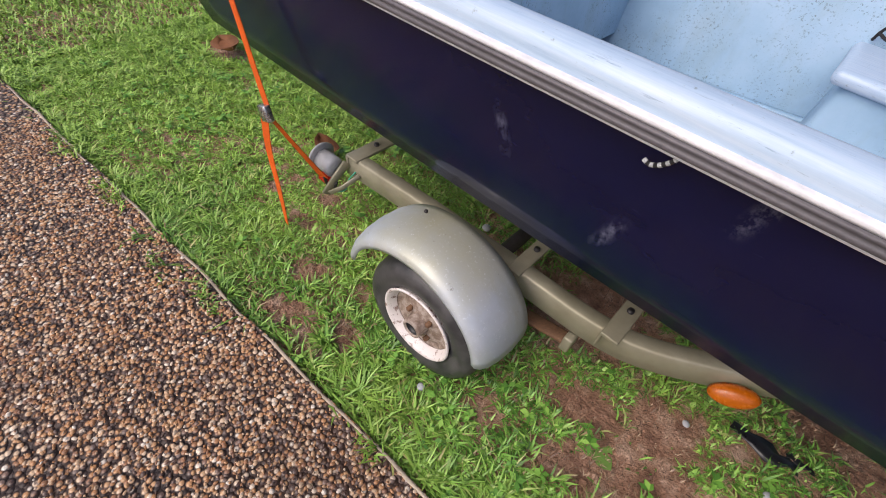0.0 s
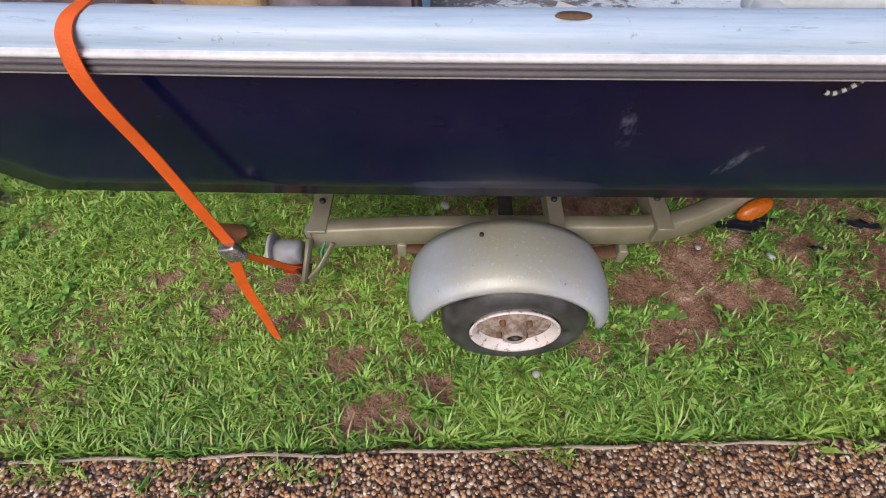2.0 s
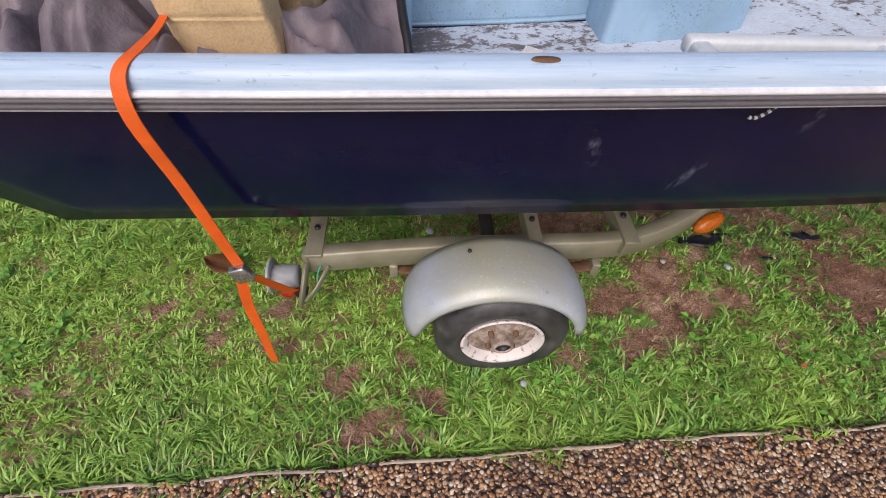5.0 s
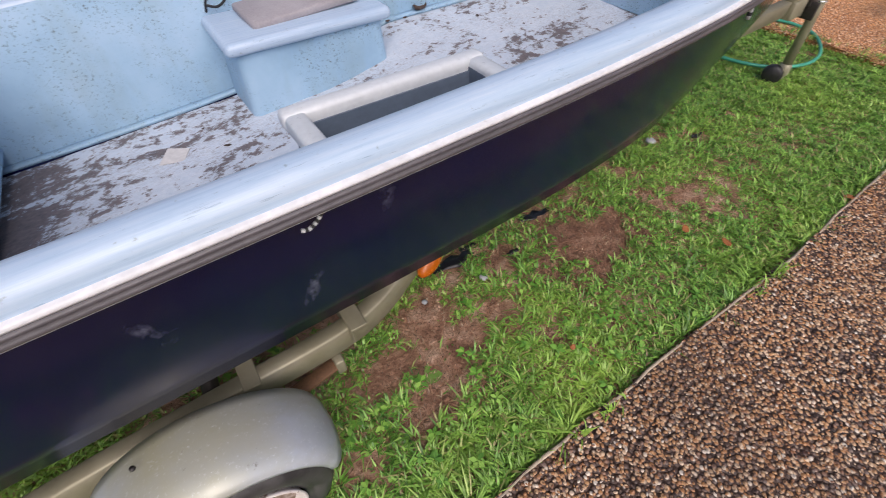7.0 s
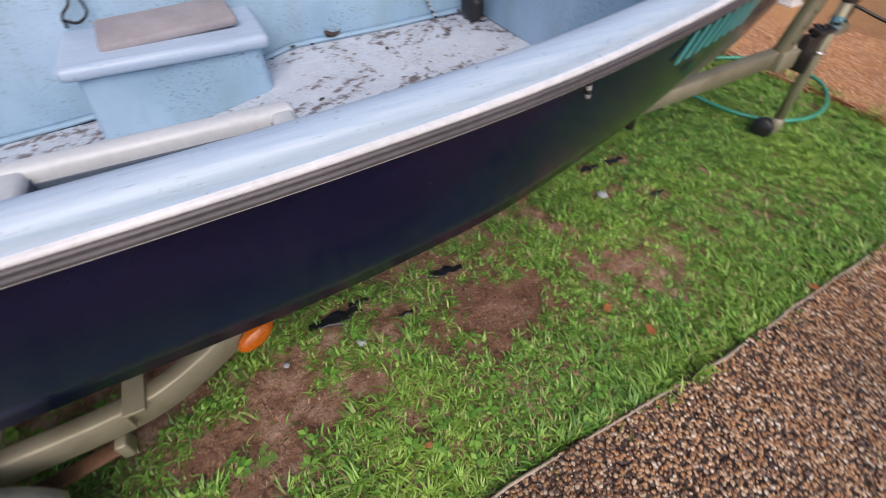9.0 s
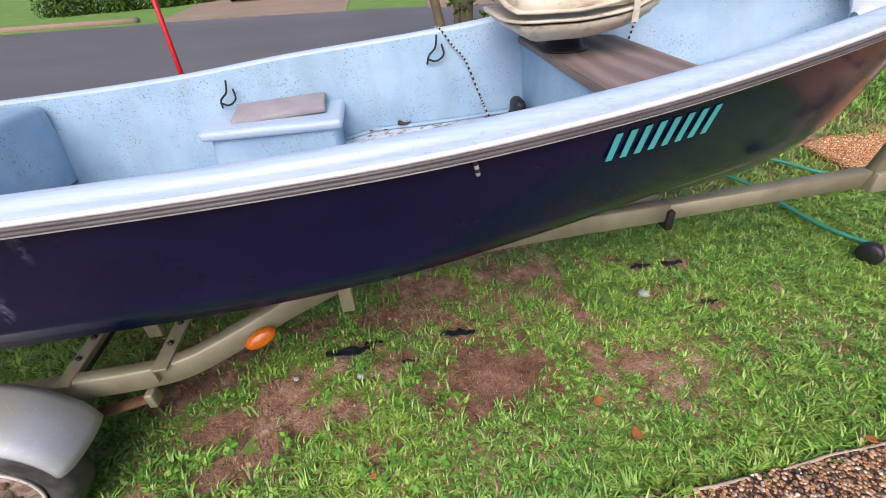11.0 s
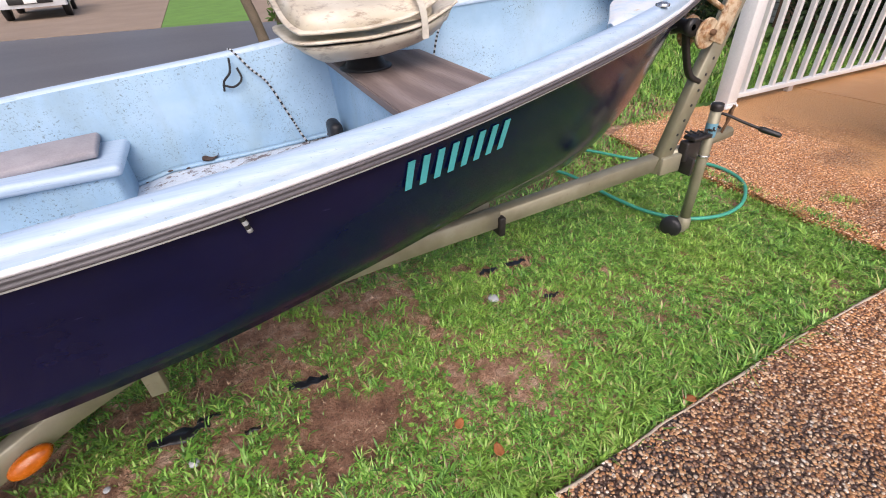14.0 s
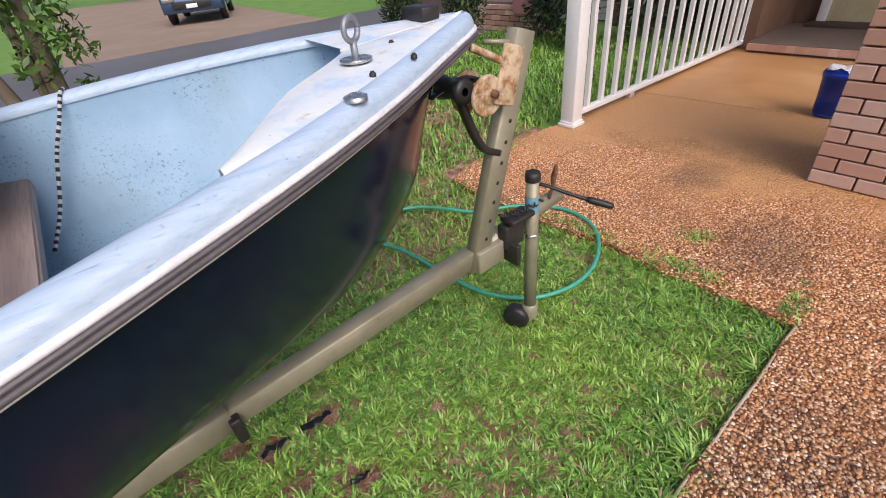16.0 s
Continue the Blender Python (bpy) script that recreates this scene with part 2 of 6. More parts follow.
def mat_aggregate():
    """Wet washed-pebble concrete, with the pebbles as cells where none are built."""
    m = Nodes("washed_pebble_concrete", 0.38)
    co = m.mapped(1, 1, 1)
    d = m.voronoi(68, "F1", "Distance", co)
    col = m.voronoi(68, "F1", "Color", co)
    s = m.n.new("ShaderNodeSeparateColor")
    m.l.new(col, s.inputs[0])
    peb = m.ramp(s.outputs[0], pebble_stops())
    edge = m.ramp(d, [(0.36, 0.0), (0.56, 1.0)])
    mortar = m.ramp(m.noise(2.0, 5), [(0.35, (0.028, 0.017, 0.014)), (0.7, (0.085, 0.044, 0.027))])
    c = m.mix(edge, peb, mortar)
    stain = m.ramp(m.noise(1.1, 5), [(0.50, 0.0), (0.74, 0.45)])
    c = m.mix(stain, c, (0.05, 0.035, 0.028))
    m.base(rusty_near_house(m, c))
    m.rough(m.ramp(d, [(0.2, 0.22), (0.55, 0.55)]))
    m.bump(m.math("MULTIPLY", m.math("MULTIPLY", d, d), -1.0), 0.9, 0.012)
    return m.mat


def mat_pebble():
    m = Nodes("river_pebble", 0.30)
    c = m.ramp(m.island(), pebble_stops())
    stain = m.ramp(m.noise(1.1, 5), [(0.50, 0.0), (0.74, 0.45)])
    c = m.mix(stain, c, (0.05, 0.035, 0.028))
    c = rusty_near_house(m, c)
    m.base(m.mix(m.ramp(m.noise(260, 3), [(0.4, 0.0), (0.8, 0.4)]), c, (0.06, 0.04, 0.03)))
    return m.mat


def mat_porch():
    m = Nodes("worn_porch_concrete", 0.35)
    n = m.noise(1.6, 6)
    fine = m.noise(160, 5, 0.7)
    c = m.ramp(n, [(0.3, (0.48, 0.23, 0.085)), (0.6, (0.62, 0.33, 0.14)), (0.8, (0.68, 0.42, 0.22))])
    m.base(m.mix(m.ramp(fine, [(0.5, 0.0), (0.75, 0.6)]), c, (0.50, 0.38, 0.26)))
    m.bump(fine, 0.4, 0.004)
    return m.mat


def mat_asphalt():
    m = Nodes("wet_grey_asphalt", 0.45)
    n = m.noise(0.5, 5, co=m.mapped(0.3, 1, 1))
    fine = m.noise(60, 5)
    c = m.ramp(n, [(0.3, (0.115, 0.105, 0.110)), (0.7, (0.17, 0.155, 0.155))])
    m.base(m.mix(m.ramp(fine, [(0.4, 0.0), (0.8, 0.4)]), c, (0.06, 0.055, 0.055)))
    m.bump(fine, 0.3, 0.006)
    return m.mat


def mat_brick(stops):
    m = Nodes("brick_face", 0.7)
    r = m.obrand()
    c = m.ramp(r, stops)
    n = m.noise(30, 6)
    m.base(m.mix(m.ramp(n, [(0.45, 0.0), (0.75, 0.5)]), c, (0.46, 0.30, 0.235)))
    m.bump(m.noise(120, 5), 0.4, 0.003)
    return m.mat


def mat_wood():
    m = Nodes("weathered_plywood", 0.7)
    warp = m.noise(4, 4)
    w = m.n.new("ShaderNodeTexWave")
    w.wave_type, w.bands_direction = "BANDS", "X"
    w.inputs["Scale"].default_value = 2.2
    w.inputs["Distortion"].default_value = 11
    w.inputs["Detail"].default_value = 3
    w.inputs["Detail Scale"].default_value = 0.7
    m.l.new(m.mapped(1.3, 0.35, 1), w.inputs["Vector"])
    grain = m.noise(80, 5, co=m.mapped(3, 0.12, 1))
    c = m.ramp(w.outputs["Fac"], [(0.15, (0.20, 0.152, 0.138)), (0.5, (0.25, 0.192, 0.172)), (0.95, (0.30, 0.238, 0.215))])
    m.base(m.mix(m.ramp(grain, [(0.42, 0.0), (0.8, 0.55)]), c, (0.10, 0.07, 0.06)))
    m.bump(grain, 0.5, 0.004)
    return m.mat


def mat_tarp():
    m = Nodes("brown_purple_tarp", 0.5)
    n = m.noise(10, 5)
    m.base(m.ramp(n, [(0.3, (0.115, 0.090, 0.104)), (0.7, (0.225, 0.182, 0.196))]))
    m.bump(m.noise(28, 6, 0.6), 0.5, 0.01)
    return m.mat


def mat_seat():
    m = Nodes("yellowed_cream_plastic", 0.42)
    n = m.noise(7, 6)
    c = m.ramp(n, [(0.3, (0.55, 0.47, 0.35)), (0.7, (0.72, 0.66, 0.55))])
    dirt = m.ramp(m.noise(16, 7, 0.72, co=m.mapped(1, 1, 3)), [(0.52, 0.0), (0.66, 0.7)])
    m.base(m.mix(dirt, c, (0.20, 0.13, 0.09)))
    m.bump(m.noise(60, 4), 0.12, 0.002)
    return m.mat


def mat_leaf(name, stops):
    m = Nodes(name, 0.5)
    m.base(m.ramp(m.island(), stops))
    return m.mat


def mat_zinc():
    m = Nodes("cream_plate_with_rust", 0.5)
    n = m.noise(26, 6, 0.7)
    m.base(m.mix(m.ramp(n, [(0.42, 0.0), (0.60, 1.0)]), (0.58, 0.46, 0.32), m.ramp(m.noise(50, 5), [(0.3, (0.16, 0.07, 0.03)), (0.7, (0.42, 0.22, 0.09))])))
    m.bump(n, 0.3, 0.003)
    return m.mat


def mat_bow_cap():
    """White filler flaking off the blue gelcoat, with rusty tan stains."""
    m = Nodes("flaking_bow_paint", 0.4)
    n = m.noise(11, 6, 0.65)
    c = m.ramp(n, [(0.36, (0.52, 0.66, 0.80)), (0.50, (0.72, 0.77, 0.80)), (0.7, (0.80, 0.80, 0.78))])
    tan = m.ramp(m.noise(16, 5, 0.6, co=m.mapped(1, 1.8, 1)), [(0.62, 0.0), (0.70, 0.75)])
    c = m.mix(tan, c, (0.60, 0.44, 0.24))
    chip = m.ramp(m.noise(48, 5, 0.7), [(0.68, 0.0), (0.72, 0.9)])
    m.base(m.mix(chip, c, (0.16, 0.13, 0.11)))
    m.bump(m.math("ADD", n, m.noise(40, 5)), 0.45, 0.005)
    return m.mat


NAVY, LINER, GUN, PEEL = mat_navy(), mat_blue_liner(), mat_gunwale(), mat_peeling()
GALV, FENDER, TYRE = mat_galv(), mat_fender(), mat_tyre()
RIM, DISC = mat_rim(), mat_disc()
GREEN = mat_grass("lawn_blade", [(0.0, (0.048, 0.125, 0.020)), (0.28, (0.125, 0.30, 0.042)), (0.60, (0.205, 0.425, 0.066)), (0.85, (0.33, 0.56, 0.11)), (0.92, (0.42, 0.45, 0.16)), (0.96, (0.40, 0.27, 0.16)), (1.0, (0.20, 0.12, 0.07))])
STRAW = mat_leaf("dry_straw", [(0.0, (0.10, 0.055, 0.035)), (0.4, (0.22, 0.13, 0.08)), (0.8, (0.40, 0.27, 0.17)), (1.0, (0.55, 0.42, 0.28))])
WEED = mat_leaf("weed_leaf", [(0.0, (0.07, 0.20, 0.03)), (0.5, (0.16, 0.38, 0.05)), (1.0, (0.34, 0.58, 0.11))])
DIRT, AGG, PEB = mat_dirt(), mat_aggregate(), mat_pebble()
PORCH, ASPH, WOOD, TARP, SEAT = mat_porch(), mat_asphalt(), mat_wood(), mat_tarp(), mat_seat()
RAIL = simple("grey_rubber_rail", (0.115, 0.105, 0.115), 0.42, var=0.35, scale=20)
TRIM = simple("white_vinyl_insert", (0.72, 0.72, 0.74), 0.35)
ORANGE = simple("orange_webbing", (0.80, 0.12, 0.008), 0.6, scale=60, bump=0.4)
AMBER = simple("amber_lens", (0.55, 0.13, 0.006), 0.25)
REDLENS = simple("red_lens", (0.45, 0.02, 0.01), 0.25)
GREYP = simple("pale_grey_plastic", (0.42, 0.43, 0.45), 0.45)
BLACK = simple("black_rubber", (0.016, 0.016, 0.018), 0.45)
DARKM = simple("dark_steel", (0.05, 0.045, 0.045), 0.45, 0.5, var=0.5)
CHROME = simple("dull_chrome", (0.55, 0.55, 0.56), 0.25, 0.9)
EYEM = simple("dull_grey_steel", (0.30, 0.32, 0.35), 0.45, 0.5)
RUST = simple("rusty_steel", (0.20, 0.105, 0.055), 0.7, 0.2, var=0.6, scale=30, bump=0.4)
ZINC = mat_zinc()
WHITE = simple("white_vinyl", (0.80, 0.80, 0.80), 0.35, var=0.1)
WHITEG = simple("off_white_gelcoat", (0.70, 0.73, 0.74), 0.35, var=0.15)
YELLOWED = mat_bow_cap()
GREYLID = simple("grey_carpet_lid", (0.36, 0.335, 0.35), 0.85, var=0.25, scale=30, bump=0.5)
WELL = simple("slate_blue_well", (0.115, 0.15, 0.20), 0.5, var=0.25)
TEAL = simple("teal_decal", (0.075, 0.46, 0.50), 0.35, var=0.2, scale=40)
HOSEG = simple("teal_green_hose", (0.06, 0.36, 0.25), 0.4, var=0.3)
HOSEO = simple("orange_hose", (0.72, 0.21, 0.012), 0.4, var=0.15)
BLUEP = simple("blue_bucket_plastic", (0.006, 0.045, 0.42), 0.35, var=0.12)
BLOCKM = simple("tan_concrete_block", (0.65, 0.46, 0.25), 0.85, var=0.28, scale=40, bump=0.7)
ROPEL = simple("pale_rope_yarn", (0.50, 0.52, 0.54), 0.8, var=0.3, scale=150)
ROPED = simple("black_rope_yarn", (0.018, 0.018, 0.020), 0.8, var=0.3, scale=150)
REDP = simple("red_pole_paint", (0.55, 0.008, 0.015), 0.35)
PAPER = simple("pale_scrap", (0.66, 0.64, 0.62), 0.7)
LEAFB = simple("dead_leaf", (0.22, 0.085, 0.03), 0.7, var=0.5, scale=40)
LEAFO = simple("orange_leaf", (0.36, 0.13, 0.04), 0.6, var=0.4, scale=40)
PLASTICB = simple("black_weed_sheet", (0.012, 0.012, 0.015), 0.35)
EDGEM = simple("pale_concrete_lip", (0.52, 0.43, 0.32), 0.8, var=0.4, scale=25, bump=0.5)
MORTAR = simple("grey_mortar", (0.16, 0.12, 0.10), 0.85)
BRICK = mat_brick([(0.0, (0.42, 0.215, 0.15)), (0.4, (0.50, 0.29, 0.215)), (0.7, (0.56, 0.36, 0.285)), (1.0, (0.60, 0.42, 0.345))])
BRICKL = mat_brick([(0.0, (0.45, 0.40, 0.38)), (0.5, (0.55, 0.50, 0.48)), (1.0, (0.66, 0.61, 0.59))])
# Brown brick made darker than the pillar's: the recessed entry's shade is in it.
ENTRYB = simple("shaded_brown_brick", (0.17, 0.095, 0.062), 0.8, var=0.35, scale=14)
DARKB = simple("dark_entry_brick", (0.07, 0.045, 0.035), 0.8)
CREAM = simple("cream_door_paint", (0.62, 0.55, 0.33), 0.5)
DOORG = simple("dark_glass", (0.03, 0.033, 0.035), 0.08)
BARK = simple("grey_brown_bark", (0.16, 0.125, 0.09), 0.85, var=0.4, scale=18, bump=0.7)
LEAFG = mat_leaf("tree_leaf", [(0.0, (0.03, 0.075, 0.012)), (0.5, (0.06, 0.13, 0.02)), (1.0, (0.11, 0.20, 0.035))])
LEAFD = mat_leaf("shrub_leaf", [(0.0, (0.012, 0.022, 0.010)), (0.6, (0.03, 0.055, 0.018)), (1.0, (0.06, 0.10, 0.03))])
FARGRASS = simple("far_lawn", (0.15, 0.29, 0.05), 0.8, var=0.35, scale=6, bump=0.6)
CONC = simple("tan_concrete_drive", (0.32, 0.235, 0.17), 0.8, var=0.25, scale=3)
CARS = simple("silver_car_paint", (0.62, 0.64, 0.67), 0.2, 0.1, var=0.05)
CARB = simple("blue_car_paint", (0.035, 0.065, 0.12), 0.18, 0.3, var=0.05)
GLASS = simple("dark_car_glass", (0.02, 0.025, 0.03), 0.05)
PINK = simple("pink_flag", (0.62, 0.25, 0.26), 0.7, var=0.3)

# ---- geometry helpers ----


def thing(name, label, category, base=(0, 0, 0), group="", kind=""):
    ob = new(name)
    ob.empty_display_size = 0.05
    ob.location = base
    return tagged(ob, label, category, group, kind)


def part(name, bm, material, parent=None, label="", smooth=True):
    me = bpy.data.meshes.new(name)
    if smooth:
        for f in bm.faces:
            f.smooth = True
    bm.to_mesh(me)
    bm.free()
    me.materials.append(material)
    ob = new(name, me)
    if parent:
        ob.parent = parent
        if parent.type == "EMPTY":
            ob.matrix_parent_inverse = Matrix.Translation(-Vector(parent.location))
    return tagged(ob, label) if label else ob


def box(c, s, bevel=0.0, rot=(0, 0, 0), bm=None, seg=2):
    own = bmesh.new()
    bmesh.ops.create_cube(own, size=1.0)
    bmesh.ops.scale(own, vec=s, verts=own.verts)
    if bevel:
        bmesh.ops.bevel(own, geom=own.edges[:], offset=bevel, segments=seg, profile=0.5, affect="EDGES")
    own.transform(pose(*c, *rot))
    if bm is None:
        return own
    me = bpy.data.meshes.new("tmp")
    own.to_mesh(me)
    own.free()
    bm.from_mesh(me)
    bpy.data.meshes.remove(me)
    return bm


def smooth_path(pts, n=8):
    """Catmull-Rom through the points."""
    P = [Vector(p) for p in pts]
    P = [P[0] * 2 - P[1]] + P + [P[-1] * 2 - P[-2]]
    out = []
    for a, b, c, d in zip(P, P[1:], P[2:], P[3:]):
        for i in range(n):
            t = i / n
            out.append(0.5 * (2 * b + (c - a) * t + (2 * a - 5 * b + 4 * c - d) * t * t + (3 * b - a - 3 * c + d) * t**3))
    return out + [P[-2]]


def sweep(path, profile, bm=None, up=(0, 0, 1), cap=True, closed=True):
    """A profile of (side, up) points carried along a path."""
    bm = bm or bmesh.new()
    P = [Vector(p) for p in path]
    rings = []
    for i, p in enumerate(P):
        d = (P[min(i + 1, len(P) - 1)] - P[max(i - 1, 0)]).normalized()
        side = d.cross(Vector(up))
        side = side.normalized() if side.length > 1e-4 else Vector((1, 0, 0))
        top = side.cross(d).normalized()
        rings.append([bm.verts.new(p + side * a + top * b) for a, b in profile])
    n = len(profile)
    for r, q in zip(rings, rings[1:]):
        for k in range(n if closed else n - 1):
            bm.faces.new((r[k], r[(k + 1) % n], q[(k + 1) % n], q[k]))
    if cap and closed:
        bm.faces.new(rings[0][::-1])
        bm.faces.new(rings[-1])
    bmesh.ops.recalc_face_normals(bm, faces=bm.faces[:])
    return bm


def circle(r, n=10, ry=None):
    ry = r if ry is None else ry
    return [(r * math.cos(2 * math.pi * k / n), ry * math.sin(2 * math.pi * k / n)) for k in range(n)]


def rect(w, h, b=0.004):
    w, h = w / 2, h / 2
    return [(-w + b, -h), (w - b, -h), (w, -h + b), (w, h - b), (w - b, h), (-w + b, h), (-w, h - b), (-w, -h + b)]


def tube(path, r, n=10, bm=None, up=(0, 0, 1)):
    return sweep(path, circle(r, n), bm, up)


def loft(rows, bm=None, close=False):
    bm = bm or bmesh.new()
    V = [[bm.verts.new(p) for p in row] for row in rows]
    for r, q in zip(V, V[1:]):
        m = len(r)
        for k in range(m if close else m - 1):
            bm.faces.new((r[k], r[(k + 1) % m], q[(k + 1) % m], q[k]))
    bmesh.ops.recalc_face_normals(bm, faces=bm.faces[:])
    return bm


def lathe(profile, m, n=32, bm=None):
    """Profile of (radius, height) turned round z, then put at the pose m."""
    bm = bm or bmesh.new()
    rings = []
    for r, h in profile:
        rings.append([bm.verts.new(m @ Vector((r * math.cos(2 * math.pi * k / n), r * math.sin(2 * math.pi * k / n), h))) for k in range(n)])
    for r, q in zip(rings, rings[1:]):
        for k in range(n):
            bm.faces.new((r[k], r[(k + 1) % n], q[(k + 1) % n], q[k]))
    bmesh.ops.recalc_face_normals(bm, faces=bm.faces[:])
    return bm


def plate(points, z0, z1):
    """A flat plate with the outline given in x and y."""
    bm = bmesh.new()
    a = [bm.verts.new((x, y, z0)) for x, y in points]
    b = [bm.verts.new((x, y, z1)) for x, y in points]
    bm.faces.new(a[::-1])
    bm.faces.new(b)
    for k in range(len(points)):
        j = (k + 1) % len(points)
        bm.faces.new((a[k], a[j], b[j], b[k]))
    bmesh.ops.recalc_face_normals(bm, faces=bm.faces[:])
    return bm


def raw_mesh(name, verts, faces_tri, faces_quad, material, smooth=False):
    """One mesh from arrays, for what has very many small pieces."""
    me = bpy.data.meshes.new(name)
    nt, nq = len(faces_tri), len(faces_quad)
    me.vertices.add(len(verts))
    me.vertices.foreach_set("co", np.asarray(verts, np.float32).ravel())
    loops = np.concatenate([np.asarray(faces_tri, np.int32).ravel(), np.asarray(faces_quad, np.int32).ravel()])
    me.loops.add(len(loops))
    me.loops.foreach_set("vertex_index", loops)
    me.polygons.add(nt + nq)
    starts = np.concatenate([np.arange(nt) * 3, nt * 3 + np.arange(nq) * 4]).astype(np.int32)
    me.polygons.foreach_set("loop_start", starts)
    if smooth:
        me.polygons.foreach_set("use_smooth", np.ones(nt + nq, bool))
    me.update(calc_edges=True)
    me.validate()
    me.materials.append(material)
    return new(name, me)


def interp(x, xs, ys):
    return float(np.interp(x, xs, ys))


def curve(x, xs, ys):
    """A smooth line through the knots."""
    i = min(max(int(np.searchsorted(xs, x)) - 1, 0), len(xs) - 2)
    if x <= xs[0] or x >= xs[-1]:
        return interp(x, xs, ys)
    d = [(ys[k + 1] - ys[k]) / (xs[k + 1] - xs[k]) for k in range(len(xs) - 1)]
    m = [d[0]] + [0.5 * (a + b) if a * b > 0 else 0.0 for a, b in zip(d, d[1:])] + [d[-1]]
    h = xs[i + 1] - xs[i]
    t = (x - xs[i]) / h
    return ((2 * t**3 - 3 * t**2 + 1) * ys[i] + (t**3 - 2 * t**2 + t) * h * m[i] + (3 * t**2 - 2 * t**3) * ys[i + 1] + (t**3 - t**2) * h * m[i + 1])


# ---- ground, path, road ----
EDGE_X = [-8.0, -2.33, -1.22, -0.2, 0.45, 1.26, 2.05, 3.2, 4.25]
EDGE_Y = [-0.85, -0.40, -0.325, -0.277, -0.24, -0.215, -0.215, -0.15, -0.14]
PATH_Z = 0.04

ground = part("ground", plate([(-400, -400), (400, -400), (400, 400), (-400, 400)], -0.5, -0.012), FARGRASS, smooth=False)
tagged(ground, "wide green lawn ground reaching the horizon", "ground", kind="structure")

soil_bm = bmesh.new()
bmesh.ops.create_grid(soil_bm, x_segments=420, y_segments=200, size=1.0)
for v in soil_bm.verts:
    v.co.x, v.co.y = v.co.x * 4.9 + 0.6, v.co.y * 3.2 + 2.0
    v.co.z = -0.002 + 0.012 * noise.noise(v.co * 2.3) + 0.007 * noise.noise(v.co * 9) + 0.008 * noise.noise(v.co * 24)
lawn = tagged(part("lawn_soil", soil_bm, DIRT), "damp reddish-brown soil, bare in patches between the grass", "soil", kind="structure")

wiggle = [(x, interp(x, EDGE_X, EDGE_Y) + 0.012 * noise.noise(Vector((x * 5, 3, 0)))) for x in np.arange(-8, 4.26, 0.08)]
outline = wiggle + [(4.26, 0.05), (4.22, 0.4), (4.27, 0.75), (4.2, 1.2), (4.24, 1.98), (4.95, 2.18), (5.5, 2.08), (9.6, 2.06), (9.6, -7), (-8, -7)]
slab = tagged(part("pavement", plate(outline, -0.1, PATH_Z), AGG, smooth=False), "wet exposed-aggregate concrete walkway, brown pebbles", "walkway", kind="structure")
edge_path = [(x, y - 0.006 + 0.004 * noise.noise(Vector((x * 17, 1, 0))), PATH_Z - 0.006 + 0.007 * noise.noise(Vector((x * 6, 2, 0)))) for x, y in wiggle]
tagged(part("pavement_edge", sweep(edge_path, rect(0.013, 0.014, 0.004)), EDGEM), "pale bare concrete lip along the walkway", "kerb", kind="structure")
porch = tagged(part("porch_floor", plate([(6.75, 2.03), (9.55, 2.03), (9.55, -4), (7.4, -4), (7.1, -0.4), (6.8, 0.9)], PATH_Z - 0.03, PATH_Z + 0.004), PORCH, smooth=False), "smooth rusty-tan wet porch slab beside the house", "porch", kind="structure")

road = tagged(part("road", plate([(-90, 6.4), (90, 6.0), (90, 12.2), (6, 12.3), (-2, 13.8), (-90, 17)], -0.2, -0.003), ASPH, smooth=False), "grey residential asphalt street, damp", "road", kind="structure")
tagged(part("driveway_apron", plate([(-12, 2.75), (-2.75, 2.9), (-2.2, 6.5), (-12, 6.5)], -0.2, 0.002), ASPH, smooth=False), "grey paved driveway apron at the lawn's edge", "driveway", kind="structure")
kerb = tagged(part("kerb", sweep([(-60, 16.0, 0.03), (-7.5, 14.75, 0.03), (-5.6, 14.6, 0.03)], rect(0.3, 0.16, 0.03)), CONC), "low concrete kerb across the street", "kerb", kind="structure")
tagged(part("driveway_across_street", plate([(-4.9, 14.2), (0.4, 13.3), (0.2, 60), (-9, 60)], -0.2, 0.006), CONC, smooth=False), "tan concrete driveway across the street", "driveway", kind="structure")
tagged(part("driveway_beside_tree", plate([(2.6, 12.3), (8.6, 12.2), (11, 40), (4, 40)], -0.2, 0.008), CONC, smooth=False), "brown wet driveway with a parked car", "driveway", kind="structure")

